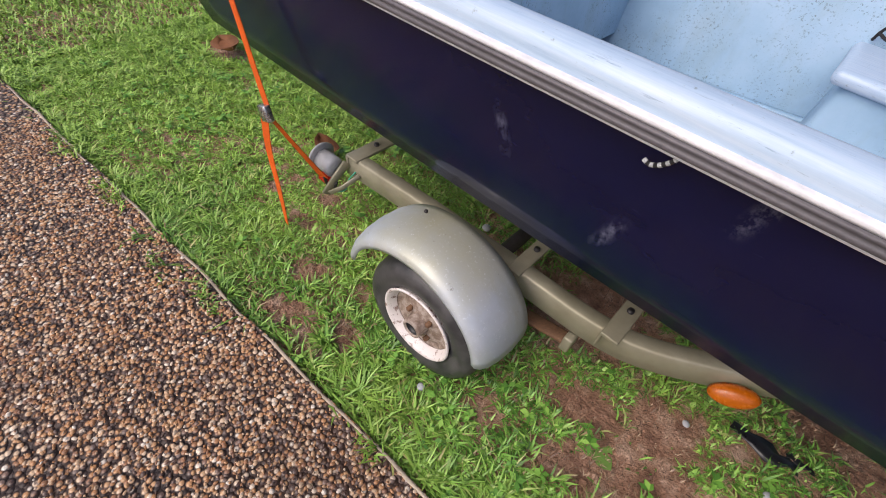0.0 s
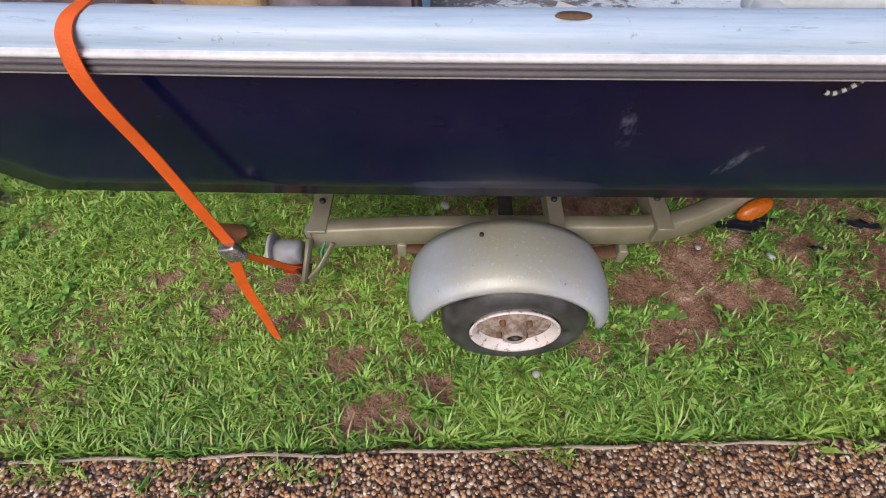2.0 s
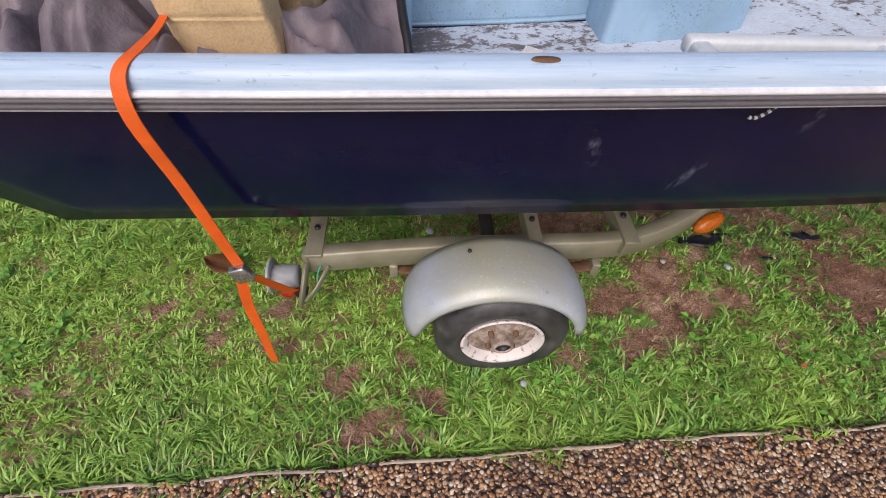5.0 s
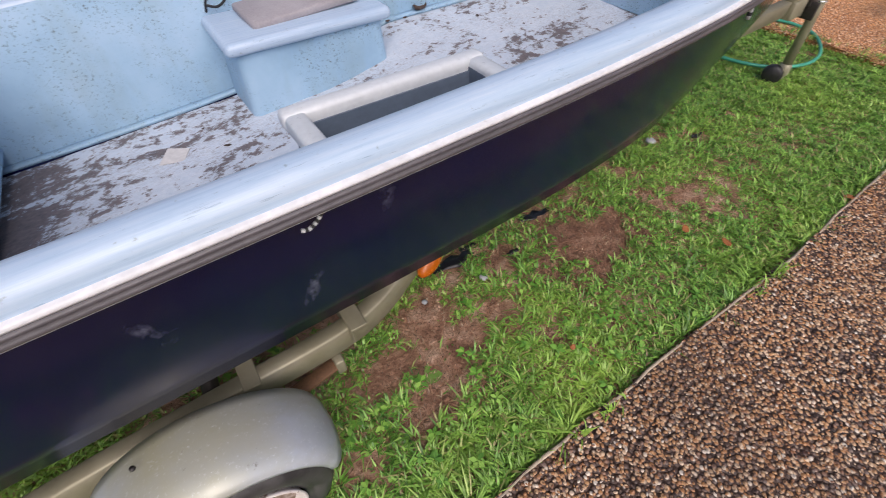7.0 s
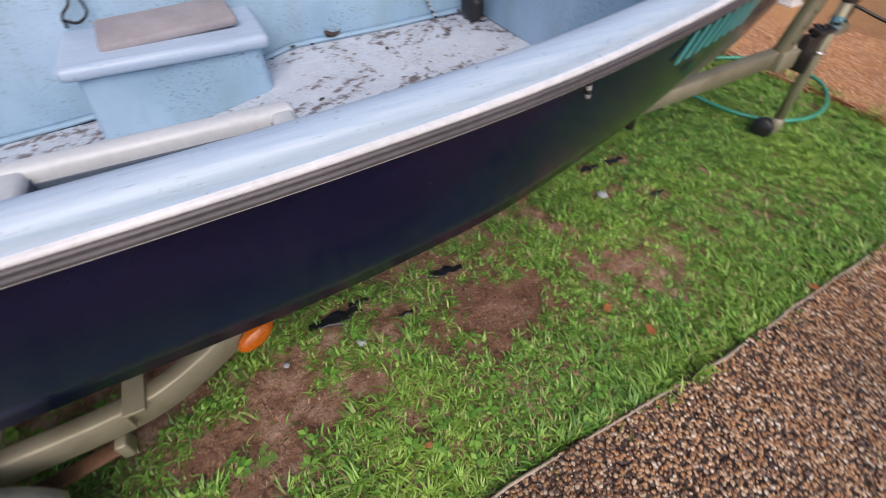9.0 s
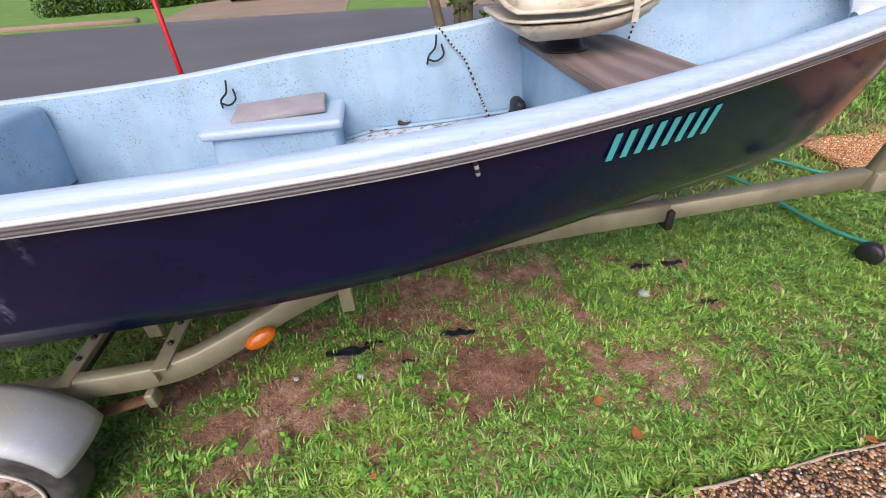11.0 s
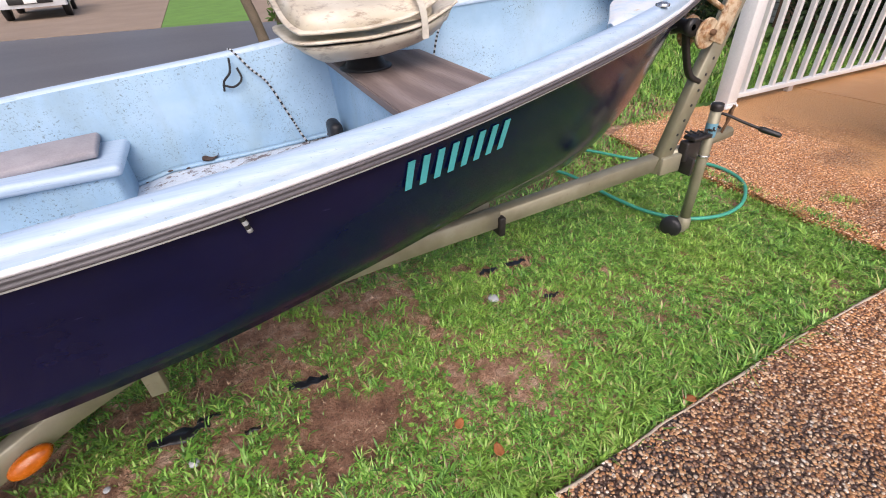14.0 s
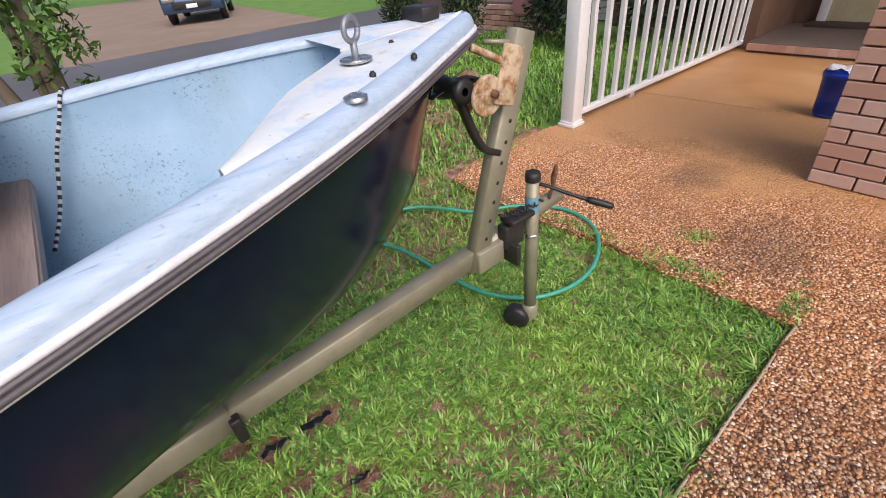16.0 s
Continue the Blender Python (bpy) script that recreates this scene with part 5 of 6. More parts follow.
part("handle_grip", lathe([(0.0, 0.0), (0.010, 0.002), (0.0135, 0.02), (0.012, 0.085), (0.009, 0.098), (0.0, 0.10)], look((3.635, 0.49, 0.656), (3.60, 0.55, 0.672)), 14), BLACK, jack, "black rubber grip")
bm = box((3.44, 0.67, 0.53), (0.10, 0.05, 0.10), 0.008)
box((3.46, 0.655, 0.60), (0.12, 0.07, 0.02), 0.006, bm=bm)
box((3.42, 0.66, 0.46), (0.02, 0.10, 0.09), 0.004, bm=bm)
part("jack_clamp", bm, DARKM, trailer, "dark swivel clamp of the jack")
for k in range(9):
    part("safety_chain", lathe([(0.010, -0.004), (0.014, 0.0), (0.010, 0.004), (0.006, 0.0), (0.010, -0.004)], pose(3.38 + 0.022 * k, 0.66 - 0.004 * k, 0.635 - 0.012 * math.sin(k / 8 * math.pi), 60 * (k % 2), 30, 0), 12), DARKM, trailer, "dark chain link")

# ---- things in and on the boat ----
strap = thing("tie_down_strap", "bright orange tie-down strap over the gunwale, hooked below", "strap", (-0.68, 0.04, 0.5))


def ribbon(pts, w, turn, bm=None):
    pts = smooth_path(pts, 8)
    rows = []
    for i, p in enumerate(pts):
        a = radians(turn[0] + (turn[1] - turn[0]) * i / (len(pts) - 1))
        wide = w if not isinstance(w, tuple) else w[0] + (w[1] - w[0]) * min(1, i / (len(pts) - 1) * 1.7)
        d = Vector((math.cos(a), math.sin(a), 0)) * wide / 2
        rows.append([p - d, p + d])
    bm = loft(rows, bm)
    bmesh.ops.solidify(bm, geom=bm.faces[:], thickness=0.002)
    return bm


gz = sheer(-0.69, -1)
part("webbing", ribbon([(-0.67, 0.20, gz + 0.02), (-0.668, 0.12, gz + 0.012), (-0.675, 0.06, gz + 0.009), (-0.688, 0.015, gz + 0.002), (-0.694, -0.008, gz - 0.025), (-0.694, -0.017, gz - 0.085), (-0.686, 0.0, 0.84), (-0.680, 0.018, 0.67), (-0.674, 0.03, 0.555)], (0.012, 0.027), (-14, 6)), ORANGE, strap, smooth=False)
buckle = part("buckle", box((-0.672, 0.022, 0.535), (0.045, 0.022, 0.05), 0.005, (0, -20, 0)), CHROME, strap, "steel cam buckle")
part("webbing_tail", ribbon([(-0.675, 0.018, 0.53), (-0.695, 0.02, 0.40), (-0.705, 0.03, 0.25), (-0.718, 0.04, 0.11), (-0.722, 0.043, 0.025)], 0.026, (20, -10)), ORANGE, strap, "loose hanging tail", smooth=False)
part("webbing_lower", ribbon([(-0.668, 0.03, 0.525), (-0.655, 0.08, 0.42), (-0.645, 0.14, 0.30), (-0.635, 0.17, 0.24)], 0.03, (10, 30)), ORANGE, strap, smooth=False)
part("hook", tube(smooth_path([(-0.635, 0.17, 0.245), (-0.63, 0.18, 0.20), (-0.615, 0.19, 0.19), (-0.605, 0.20, 0.22)]), 0.006, 8), DARKM, strap, "dark steel hook")

# crumpled tarp over the stern
def crease(p):
    """A soft-edged fold: 1 along its line, falling off to either side."""
    return 1 - math.sqrt(noise.noise(p) ** 2 + 0.004)


rows = []
for i in range(150):
    row = []
    for j in range(170):
        y = 0.075 + 1.34 * j / 169
        front = interp(y, [0.0, 0.30, 0.48, 0.62, 0.78, 1.5], [-0.262, -0.268, -0.295, -0.35, -0.47, -0.56])
        x = -1.36 + (front + 1.36) * i / 149
        p = Vector((x, y, 0))
        warp = p * 2.6 + Vector((noise.noise(p * 2.5) * 1.3, noise.noise(p * 2.5 + Vector((5, 5, 5))) * 1.3, 0))
        fold = 0.15 * crease(warp) ** 4 + 0.10 * crease(warp * 2.2 + Vector((9, 2, 1))) ** 3 + 0.040 * crease(warp * 4.5 + Vector((2, 7, 4))) ** 3 + 0.005 * noise.noise(p * 18) - 0.085
        hump = 0.05 * math.exp(-((x + 0.45) ** 2 + (y - 0.80) ** 2) / 0.05) + 0.10 * math.exp(-((x + 0.95) ** 2 + (y - 0.6) ** 2) / 0.12)
        hump -= 0.06 * math.exp(-((x + 0.57) ** 2 / 0.02 + (y - 0.34) ** 2 / 0.05))
        edge = min(1, (y - 0.075) / 0.10) * min(1, (x + 1.36) / 0.12)
        z = deck_z(-0.8, y) - 0.075 + (fold + hump) * (0.35 + 0.65 * edge)
        w = min(max((x - front + 0.15) / 0.15, 0), 1)
        w = w * w * (3 - 2 * w)
        rim_z = curve(min(max(y, 0.1), 1.4), DIV_Y, DIV_Z) + 0.036
        if x > -0.66:
            z = max(z, rim_z - 0.022)
        row.append((x + 0.012 * noise.noise(p * 6), y, z * (1 - w) + (rim_z + 0.35 * max(fold, -0.03)) * w))
    rows.append(row)
hem = [row[:] for row in rows[-1:]][0]
bm = loft(rows)
bmesh.ops.solidify(bm, geom=bm.faces[:], thickness=0.002)
tarp = tagged(part("tarp", bm, TARP), "crumpled brown-purple tarpaulin covering the boat's stern", "tarp")
part("hem", tube([(hx + 0.004, hy, hz) for hx, hy, hz in hem[6::4]], 0.011, 8), BLACK, tarp, "black bound hem of the tarp")

# concrete block on the tarp
bm = bmesh.new()
BX, BY, BZ, bl, bd, bh, shell = -0.565, 0.345, 1.062, 0.185, 0.39, 0.19, 0.040
yb = [-bd / 2, -0.127, -0.040, 0.040, 0.127, bd / 2]
zb = [-bh / 2, -bh / 2 + shell, 0.018, 0.028, bh / 2 - shell, bh / 2]
solid = {(i, j) for i in range(5) for j in range(5) if not (i in (1, 3) and 1 <= j <= 3)}
corner = {}


def block_vert(side, i, j):
    if (side, i, j) not in corner:
        out = -0.007 if i == 0 and j >= 3 else 0.0
        corner[side, i, j] = bm.verts.new((side * bl / 2, yb[i] + out, zb[j]))
    return corner[side, i, j]


for i, j in sorted(solid):
    for side in (-1, 1):
        bm.faces.new([block_vert(side, *q) for q in ((i, j), (i + 1, j), (i + 1, j + 1), (i, j + 1))])
    for (di, dj), (a, b) in (((-1, 0), ((0, 0), (0, 1))), ((1, 0), ((1, 0), (1, 1))), ((0, -1), ((0, 0), (1, 0))), ((0, 1), ((0, 1), (1, 1)))):
        if (i + di, j + dj) not in solid:
            bm.faces.new([block_vert(-1, i + a[0], j + a[1]), block_vert(-1, i + b[0], j + b[1]), block_vert(1, i + b[0], j + b[1]), block_vert(1, i + a[0], j + a[1])])
bmesh.ops.recalc_face_normals(bm, faces=bm.faces[:])
bmesh.ops.bevel(bm, geom=[e for e in bm.edges if e.is_manifold and e.calc_face_angle() > 0.6], offset=0.009, segments=2, profile=0.5, affect="EDGES")
bmesh.ops.subdivide_edges(bm, edges=[e for e in bm.edges if e.calc_length() > 0.05], cuts=3, use_grid_fill=True)
for v in bm.verts:
    v.co += 0.0022 * noise.noise_vector(v.co * 60)
bm.transform(pose(BX, BY, BZ, 3, -4, -6))
tagged(part("concrete_block", bm, BLOCKM), "tan hollow concrete block weighing down the tarp", "block")

# bench board and folded swivel seat
bm = plate([(1.845, 0.30), (2.225, 0.37), (2.225, 1.14), (1.845, 1.31)], 1.046, 1.074)
bmesh.ops.bevel(bm, geom=bm.edges[:], offset=0.004, segments=2, affect="EDGES")
tagged(part("bench_board", bm, WOOD, smooth=False), "weathered grey-brown plywood board across the front bench", "board")

seat = thing("swivel_seat", "yellowed cream plastic boat seat folded shut, dirty", "seat", (1.96, 0.98, 1.075))
part("swivel", lathe([(0.0, 0.05), (0.055, 0.05), (0.06, 0.04), (0.075, 0.008), (0.095, 0.006), (0.095, 0.0), (0.0, 0.0)], pose(1.93, 0.95, 1.075), 28), BLACK, seat, "black steel swivel plate")


def pan(x0, x1, y0, y1, z, depth, lift, n=22, power=4, tilt=0.0):
    """A shallow moulded shell with a rolled rim."""
    rows = []
    for i in range(n + 1):
        row = []
        for j in range(n + 1):
            u, v = -1 + 2 * i / n, -1 + 2 * j / n
            su, sv = u, v
            x = (x0 + x1) / 2 + (x1 - x0) / 2 * su * math.sqrt(1 - 0.20 * sv**4)
            y = (y0 + y1) / 2 + (y1 - y0) / 2 * sv * math.sqrt(1 - 0.20 * su**4)
            e = max(abs(u), abs(v))
            row.append((x, y, z - depth * (1 - e**power) + lift * max(0, (u + 0.2)) ** 2 + tilt * (v + 1) / 2 + 0.004 * noise.noise(Vector((x * 9, y * 9, z)))))
        rows.append(row)
    bm = loft(rows)
    bmesh.ops.solidify(bm, geom=bm.faces[:], thickness=0.007)
    return bm


part("seat_pan", pan(1.67, 2.205, 0.70, 1.22, 1.195, 0.07, 0.045), SEAT, seat, "cream moulded seat shell with cracked edge")
part("seat_lip", pan(1.65, 2.225, 0.69, 1.23, 1.207, 0.0, 0.05), SEAT, seat, "cream rolled rim of the seat")
part("seat_back", pan(1.67, 2.14, 0.71, 1.20, 1.236, -0.045, 0.01, power=26, tilt=0.12), SEAT, seat, "cream seat back folded down over the pan")
part("seat_edge", pan(1.655, 2.16, 0.70, 1.22, 1.232, 0.0, 0.04, tilt=0.11), SEAT, seat, "cream upper edge of the folded back")
part("seat_tie", ribbon([(2.06, 0.682, 1.19), (2.06, 0.684, 1.25), (2.055, 0.705, 1.298), (2.045, 0.76, 1.322), (2.03, 0.86, 1.345)], 0.022, (0, 20)), simple("cream_strap", (0.62, 0.57, 0.48), 0.6), seat, "pale hold-down strap", smooth=False)

bm = bmesh.new()
box((1.81, 1.12, floor_z(1.81) + 0.045), (0.055, 0.11, 0.09), 0.025, bm=bm, seg=4)
tagged(part("fuel_filter", bm, BLACK), "small black plastic fitting lying on the boat floor", "fitting")

# scraps on the boat floor
for px, py, s in ((0.186, 1.03, 0.10),):
    bm = plate([(px - s / 2, py - 0.03), (px + 0.02, py - 0.055), (px + s / 2, py + 0.01), (px - 0.01, py + 0.05)], floor_z(px) + 0.008, floor_z(px) + 0.012)
    tagged(part("paper_scrap", bm, PAPER, smooth=False), "pale torn scrap lying on the flaking boat floor", "scrap")


def leaf(name, x, y, z, s, turn, material, label, curl=0.25):
    rows = []
    for i in range(7):
        u = -1 + i / 3
        w = 0.34 * math.sqrt(max(0, 1 - u * u)) * (1 - 0.25 * u) + 0.01
        rows.append([(u * s / 2, v * w * s, curl * s * (0.25 * v * v + 0.15 * u * u)) for v in (-1, -0.4, 0.4, 1)])
    bm = loft(rows)
    bmesh.ops.solidify(bm, geom=bm.faces[:], thickness=0.0012)
    bm.transform(pose(x, y, z, 8, -6, turn))
    return tagged(part(name, bm, material), label, "leaf", "fallen leaves")


rng = random.Random(3)
for k in range(16):
    x = rng.uniform(-0.15, 1.75)
    y = rng.uniform(0.85, 1.36)
    if 0.42 < x < 1.05 and y > 0.93:
        continue
    leaf("dry_leaf", x, y, floor_z(x) + 0.009, rng.uniform(0.010, 0.024), rng.uniform(0, 360), DARKB, "small dark dry leaf on the boat floor")
leaf("dry_leaf", 1.31, 1.33, floor_z(1.31) + 0.012, 0.075, 25, DARKB, "curled dark leaf on the boat floor", 0.6)
# leaves on lawn and path
for x, y, s, t in ((1.86, 0.125, 0.045, 40), (2.64, -0.165, 0.05, 160), (1.93, -0.02, 0.05, 80), (1.05, -0.02, 0.025, 10)):
    leaf("fallen_leaf", x, y, 0.045, s, t, LEAFO, "orange-brown fallen leaf lying on the grass")
leaf("fallen_leaf", -0.13, 0.13, 0.05, 0.16, 190, LEAFO, "tan fallen leaf beside the tyre")
for x, y, s, t in ((-2.0, 0.55, 0.20, -8), (-0.98, 0.42, 0.14, 170)):
    leaf("bark_strip", x, y, 0.05, s, t, LEAFB, "curled brown bark strip on the lawn", 0.5)
for x, y, s in ((0.95, 0.565, 0.17), (1.42, 0.59, 0.13), (1.20, 0.47, 0.06), (2.42, 0.88, 0.09), (2.58, 0.875, 0.10), (1.05, 0.60, 0.07), (2.59, 0.57, 0.06)):
    bm = bmesh.new()
    rows = []
    for i in range(8):
        u = -1 + 2 * i / 7
        rows.append([(x + u * s * 0.6, y + v * s * 0.16 * (1 + 0.8 * noise.noise(Vector((u * 4, x * 7, v)))) * (1 - 0.4 * u * u) + 0.02 * noise.noise(Vector((u * 3, x * 9, 0))), 0.010 + 0.020 * noise.noise(Vector((u * 2.6 + x * 5, v * 2.6, y)))) for v in (-1, -0.4, 0.3, 1)])
    bm = loft(rows)
    bmesh.ops.solidify(bm, geom=bm.faces[:], thickness=0.002)
    tagged(part("weed_sheet_scrap", bm, PLASTICB), "torn black plastic weed sheet poking from the dirt", "plastic", "weed sheet scraps")
for x, y, s in ((2.323, 0.669, 0.045), (0.09, -0.05, 0.022), (0.738, 0.45, 0.02), (1.0, 0.42, 0.03), (2.86, -0.79, 0.035), (-0.2, 0.62, 0.03)):
    bm = bmesh.new()
    bmesh.ops.create_icosphere(bm, subdivisions=2, radius=s * 0.6)
    for v in bm.verts:
        v.co *= 1 + 0.25 * noise.noise(v.co * 60)
        v.co.z *= 0.5
    bm.transform(pose(x, y, 0.02 if y > -0.3 else PATH_Z + 0.006))
    tagged(part("pale_stone", bm, GREYP), "small pale stone in the grass", "stone", "pale stones")

# ---- hoses, red marker pole ----
pts = [(3.0, 2.3), (3.45, 2.02), (3.82, 1.84), (4.02, 1.52), (4.22, 1.36), (4.38, 1.12), (4.33, 0.87), (4.12, 0.70), (3.88, 0.645), (3.66, 0.715), (3.53, 0.88), (3.48, 1.12), (3.44, 1.58), (3.2, 2.0)]
tagged(part("garden_hose", tube(smooth_path([(x, y, 0.045 if x < 4.22 else 0.058) for x, y in pts], 10), 0.011, 10), HOSEG), "teal-green garden hose lying in a loop on the grass", "hose")
pts = [(5.3, -0.75), (4.8, -0.80), (4.29, -0.82), (3.95, -0.74), (3.62, -0.655), (3.3, -0.60), (3.13, -0.61), (2.92, -0.69), (2.79, -0.80), (2.745, -0.93), (2.83, -1.11), (3.05, -1.12), (3.28, -1.05), (3.66, -0.965), (3.95, -1.0), (4.24, -1.09), (4.9, -1.3)]
tagged(part("orange_hose", tube(smooth_path([(x, y, PATH_Z + 0.017) for x, y in pts], 10), 0.0135, 10), HOSEO), "bright orange hose snaking over the wet walkway", "hose")
tagged(part("marker_pole", tube([(0.22, 1.72, -0.05), (0.22, 1.72, 1.9)], 0.012, 12, up=(1, 0, 0)), REDP), "thin red fibreglass marker pole standing beside the boat", "pole")

# ---- house, fence, pillar ----
fence = thing("porch_railing", "white vinyl porch railing with square balusters", "railing", (5.62, 1.97, 0))
fp = part("post", box((5.625, 1.985, 0.62), (0.13, 0.13, 1.2), 0.006), WHITE, fence)
bm = box((5.625, 1.985, PATH_Z + 0.012), (0.165, 0.165, 0.026), 0.006)
box((5.625, 1.985, PATH_Z + 0.035), (0.14, 0.14, 0.02), 0.006, bm=bm)
part("post_skirt", bm, WHITE, fp)
for z in (0.115, 1.02):
    part("rail", box((7.29, 1.975, z), (3.3, 0.06, 0.045), 0.006, (0, 0, -1)), WHITE, fence)
bal = box((0, 0, 0), (0.042, 0.042, 0.88), 0.004)
bal_me = bpy.data.meshes.new("baluster")
bal.to_mesh(bal_me)
bal.free()
bal_me.materials.append(WHITE)
for k in range(16):
    b = new("baluster", bal_me)
    b.parent = fence
    x = 5.86 + 0.203 * k
    b.matrix_basis = pose(x - 5.62, 1.975 - 0.0175 * (x - 7.29) - 1.97, 0.57)
part("rail_foot", box((6.55, 1.985, 0.07), (0.07, 0.05, 0.06), 0.005), BRICKL, fence)

bucket = thing("bucket", "bright blue plastic bucket with a white rag on the rim", "bucket", (6.92, 0.50, PATH_Z))
part("body", lathe([(0.0, 0.005), (0.095, 0.005), (0.100, 0.02), (0.116, 0.30), (0.123, 0.30), (0.123, 0.325), (0.117, 0.34), (0.111, 0.33), (0.104, 0.03), (0.0, 0.03)], pose(6.92, 0.50, PATH_Z), 36), BLUEP, bucket)
rows = [[(6.84 + 0.16 * i / 9, 0.40 + 0.19 * j / 9, PATH_Z + 0.36 + 0.03 * noise.noise(Vector((i * 0.5, j * 0.5, 1))) - 0.10 * max(0, (3 - j) / 3)) for j in range(10)] for i in range(10)]
bm = loft(rows)
bmesh.ops.solidify(bm, geom=bm.faces[:], thickness=0.003)
part("rag", bm, WHITE, bucket, "crumpled white rag")


def bricks(parent, material, origin, along, n, courses, bw=0.23, bh=0.078, depth=0.06, gap=0.012, taper=None, limit=300):
    """Courses of single bricks, each an object sharing one mesh."""
    bm = box((0, 0, 0), (bw, depth, bh), 0.004, seg=1)
    me = bpy.data.meshes.new("brick")
    bm.to_mesh(me)
    bm.free()
    me.materials.append(material)
    a = Vector(along).normalized()
    ang = math.degrees(math.atan2(a.y, a.x))
    made = 0
    base = Vector(parent.location)
    for c in range(courses):
        shift, count = (taper(c) if taper else (0.0, n))
        for k in range(count):
            if made >= limit:
                return
            off = (k + (0.5 if c % 2 else 0.0)) * (bw + gap) + shift
            p = Vector(origin) + a * off + Vector((0, 0, (c + 0.5) * (bh + gap))) - base
            b = new("brick", me)
            b.parent = parent
            b.matrix_basis = pose(p.x, p.y, p.z, 0, 0, ang)
            made += 1


pillar = thing("brick_pillar", "pinkish red brick pillar, stepped at its foot", "pillar", (6.0, -0.3, PATH_Z), kind="structure")
PIL_X, PIL_Y = 5.62, 0.24
part("core", box((PIL_X + 0.34, PIL_Y - 0.47, 1.32), (0.60, 0.90, 2.6)), MORTAR, pillar, "grey mortar core", smooth=False)


def brick_mesh(length):
    own = box((0, 0, 0), (length, 0.07, 0.076), 0.004, seg=1)
    me = bpy.data.meshes.new("brick")
    own.to_mesh(me)
    own.free()
    me.materials.append(BRICK)
    return me


WHOLE, HALF_BRICK = brick_mesh(0.215), brick_mesh(0.1025)
for c in range(28):
    z = 0.045 + c * 0.086
    # face towards the lawn, from the corner on
    y = PIL_Y
    while y > PIL_Y - 0.93:
        short = y == PIL_Y and c % 2
        length = 0.1025 if short else 0.215
        b = new("brick", HALF_BRICK if short else WHOLE)
        b.parent = pillar
        b.matrix_basis = pose(PIL_X + 0.035 - 6.0, y - length / 2 + 0.3, z, 0, 0, 90)
        y -= length + 0.010
    for k in range(2):
        b = new("brick", WHOLE)
        b.parent = pillar
        b.matrix_basis = pose(PIL_X + 0.08 + (0.11 if c % 2 else 0.22) + k * 0.225 - 6.0, PIL_Y - 0.035 + 0.3, z, 0, 0, 0)

house = thing("house", "single-storey brick house with a covered entry", "house", (9.6, 1, 0), kind="structure")
bm = bmesh.new()
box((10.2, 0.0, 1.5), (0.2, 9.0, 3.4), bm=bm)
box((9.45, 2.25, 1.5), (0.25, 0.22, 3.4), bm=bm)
part("entry_wall", bm, ENTRYB, house, "brown brick entry, its shade put into the colour", smooth=False)
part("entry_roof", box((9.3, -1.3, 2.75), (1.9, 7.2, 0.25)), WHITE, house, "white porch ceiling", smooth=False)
part("side_wall", box((9.55, 1.96, 1.45), (1.30, 0.30, 2.8)), ENTRYB, house, "brown brick side of the entry, darkened in colour for shade", smooth=False)
part("entry_step", box((9.40, 0.6, 0.09), (1.26, 2.42, 0.14), 0.01), MORTAR, house, "brick entry step", smooth=False)
for k in range(24):
    b = new("brick", WHOLE)
    b.parent = house
    b.matrix_basis = pose(8.76 - 9.6, -0.55 + k * 0.098 - 1, 0.105, 90, 0, 90)
door = part("door", box((10.04, 1.04, 1.20), (0.06, 0.78, 2.02), 0.01), CREAM, house, "cream entry door with dark glass")
part("door_glass", box((10.0, 1.04, 1.28), (0.03, 0.56, 1.50), 0.008), DOORG, door, "dark door glass")
for fy, fz, wide, tall in ((1.48, 1.22, 0.10, 2.10), (0.60, 1.22, 0.10, 2.10), (1.04, 2.29, 0.98, 0.08)):
    part("door_frame", box((10.03, fy, fz), (0.10, wide, tall), 0.008), WHITE, door, "white painted door frame")
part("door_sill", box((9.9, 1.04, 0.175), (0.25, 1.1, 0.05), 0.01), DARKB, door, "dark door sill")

wing = thing("house_wing", "pale grey painted brick wing of the house", "house", (10.2, 6, 0), kind="structure")
part("wall", box((10.55, 7.0, 1.5), (0.25, 9.5, 3.2)), MORTAR, wing, smooth=False)
bricks(wing, BRICKL, (10.40, 2.5, 0.0), (0, 1, 0), 22, 13, 0.29, 0.095, 0.05)
win = part("window", box((10.40, 5.4, 1.55), (0.06, 1.4, 1.2), 0.01), WHITE, wing, "white framed window")
part("pane", box((10.36, 5.4, 1.55), (0.02, 1.2, 1.0)), DOORG, win, "dark window pane")
low = thing("brick_planter", "low pinkish brick planter wall", "planter", (9.0, 5.6, 0), kind="structure")
part("planter_wall", box((9.1, 5.9, 0.22), (0.25, 2.0, 0.5)), MORTAR, low, smooth=False)
bricks(low, BRICK, (8.95, 4.95, 0.0), (0, 1, 0), 8, 5, 0.22, 0.075, 0.05)
flag = thing("garden_flag", "faded pink garden flag on a thin stand", "flag", (8.7, 5.2, 0))
part("cloth", box((8.7, 5.2, 0.62), (0.02, 0.55, 0.55), 0.004), PINK, flag)
part("stand", tube([(8.7, 4.92, -0.05), (8.7, 4.92, 1.0)], 0.01, 8, up=(1, 0, 0)), DARKM, flag, "thin dark stand")


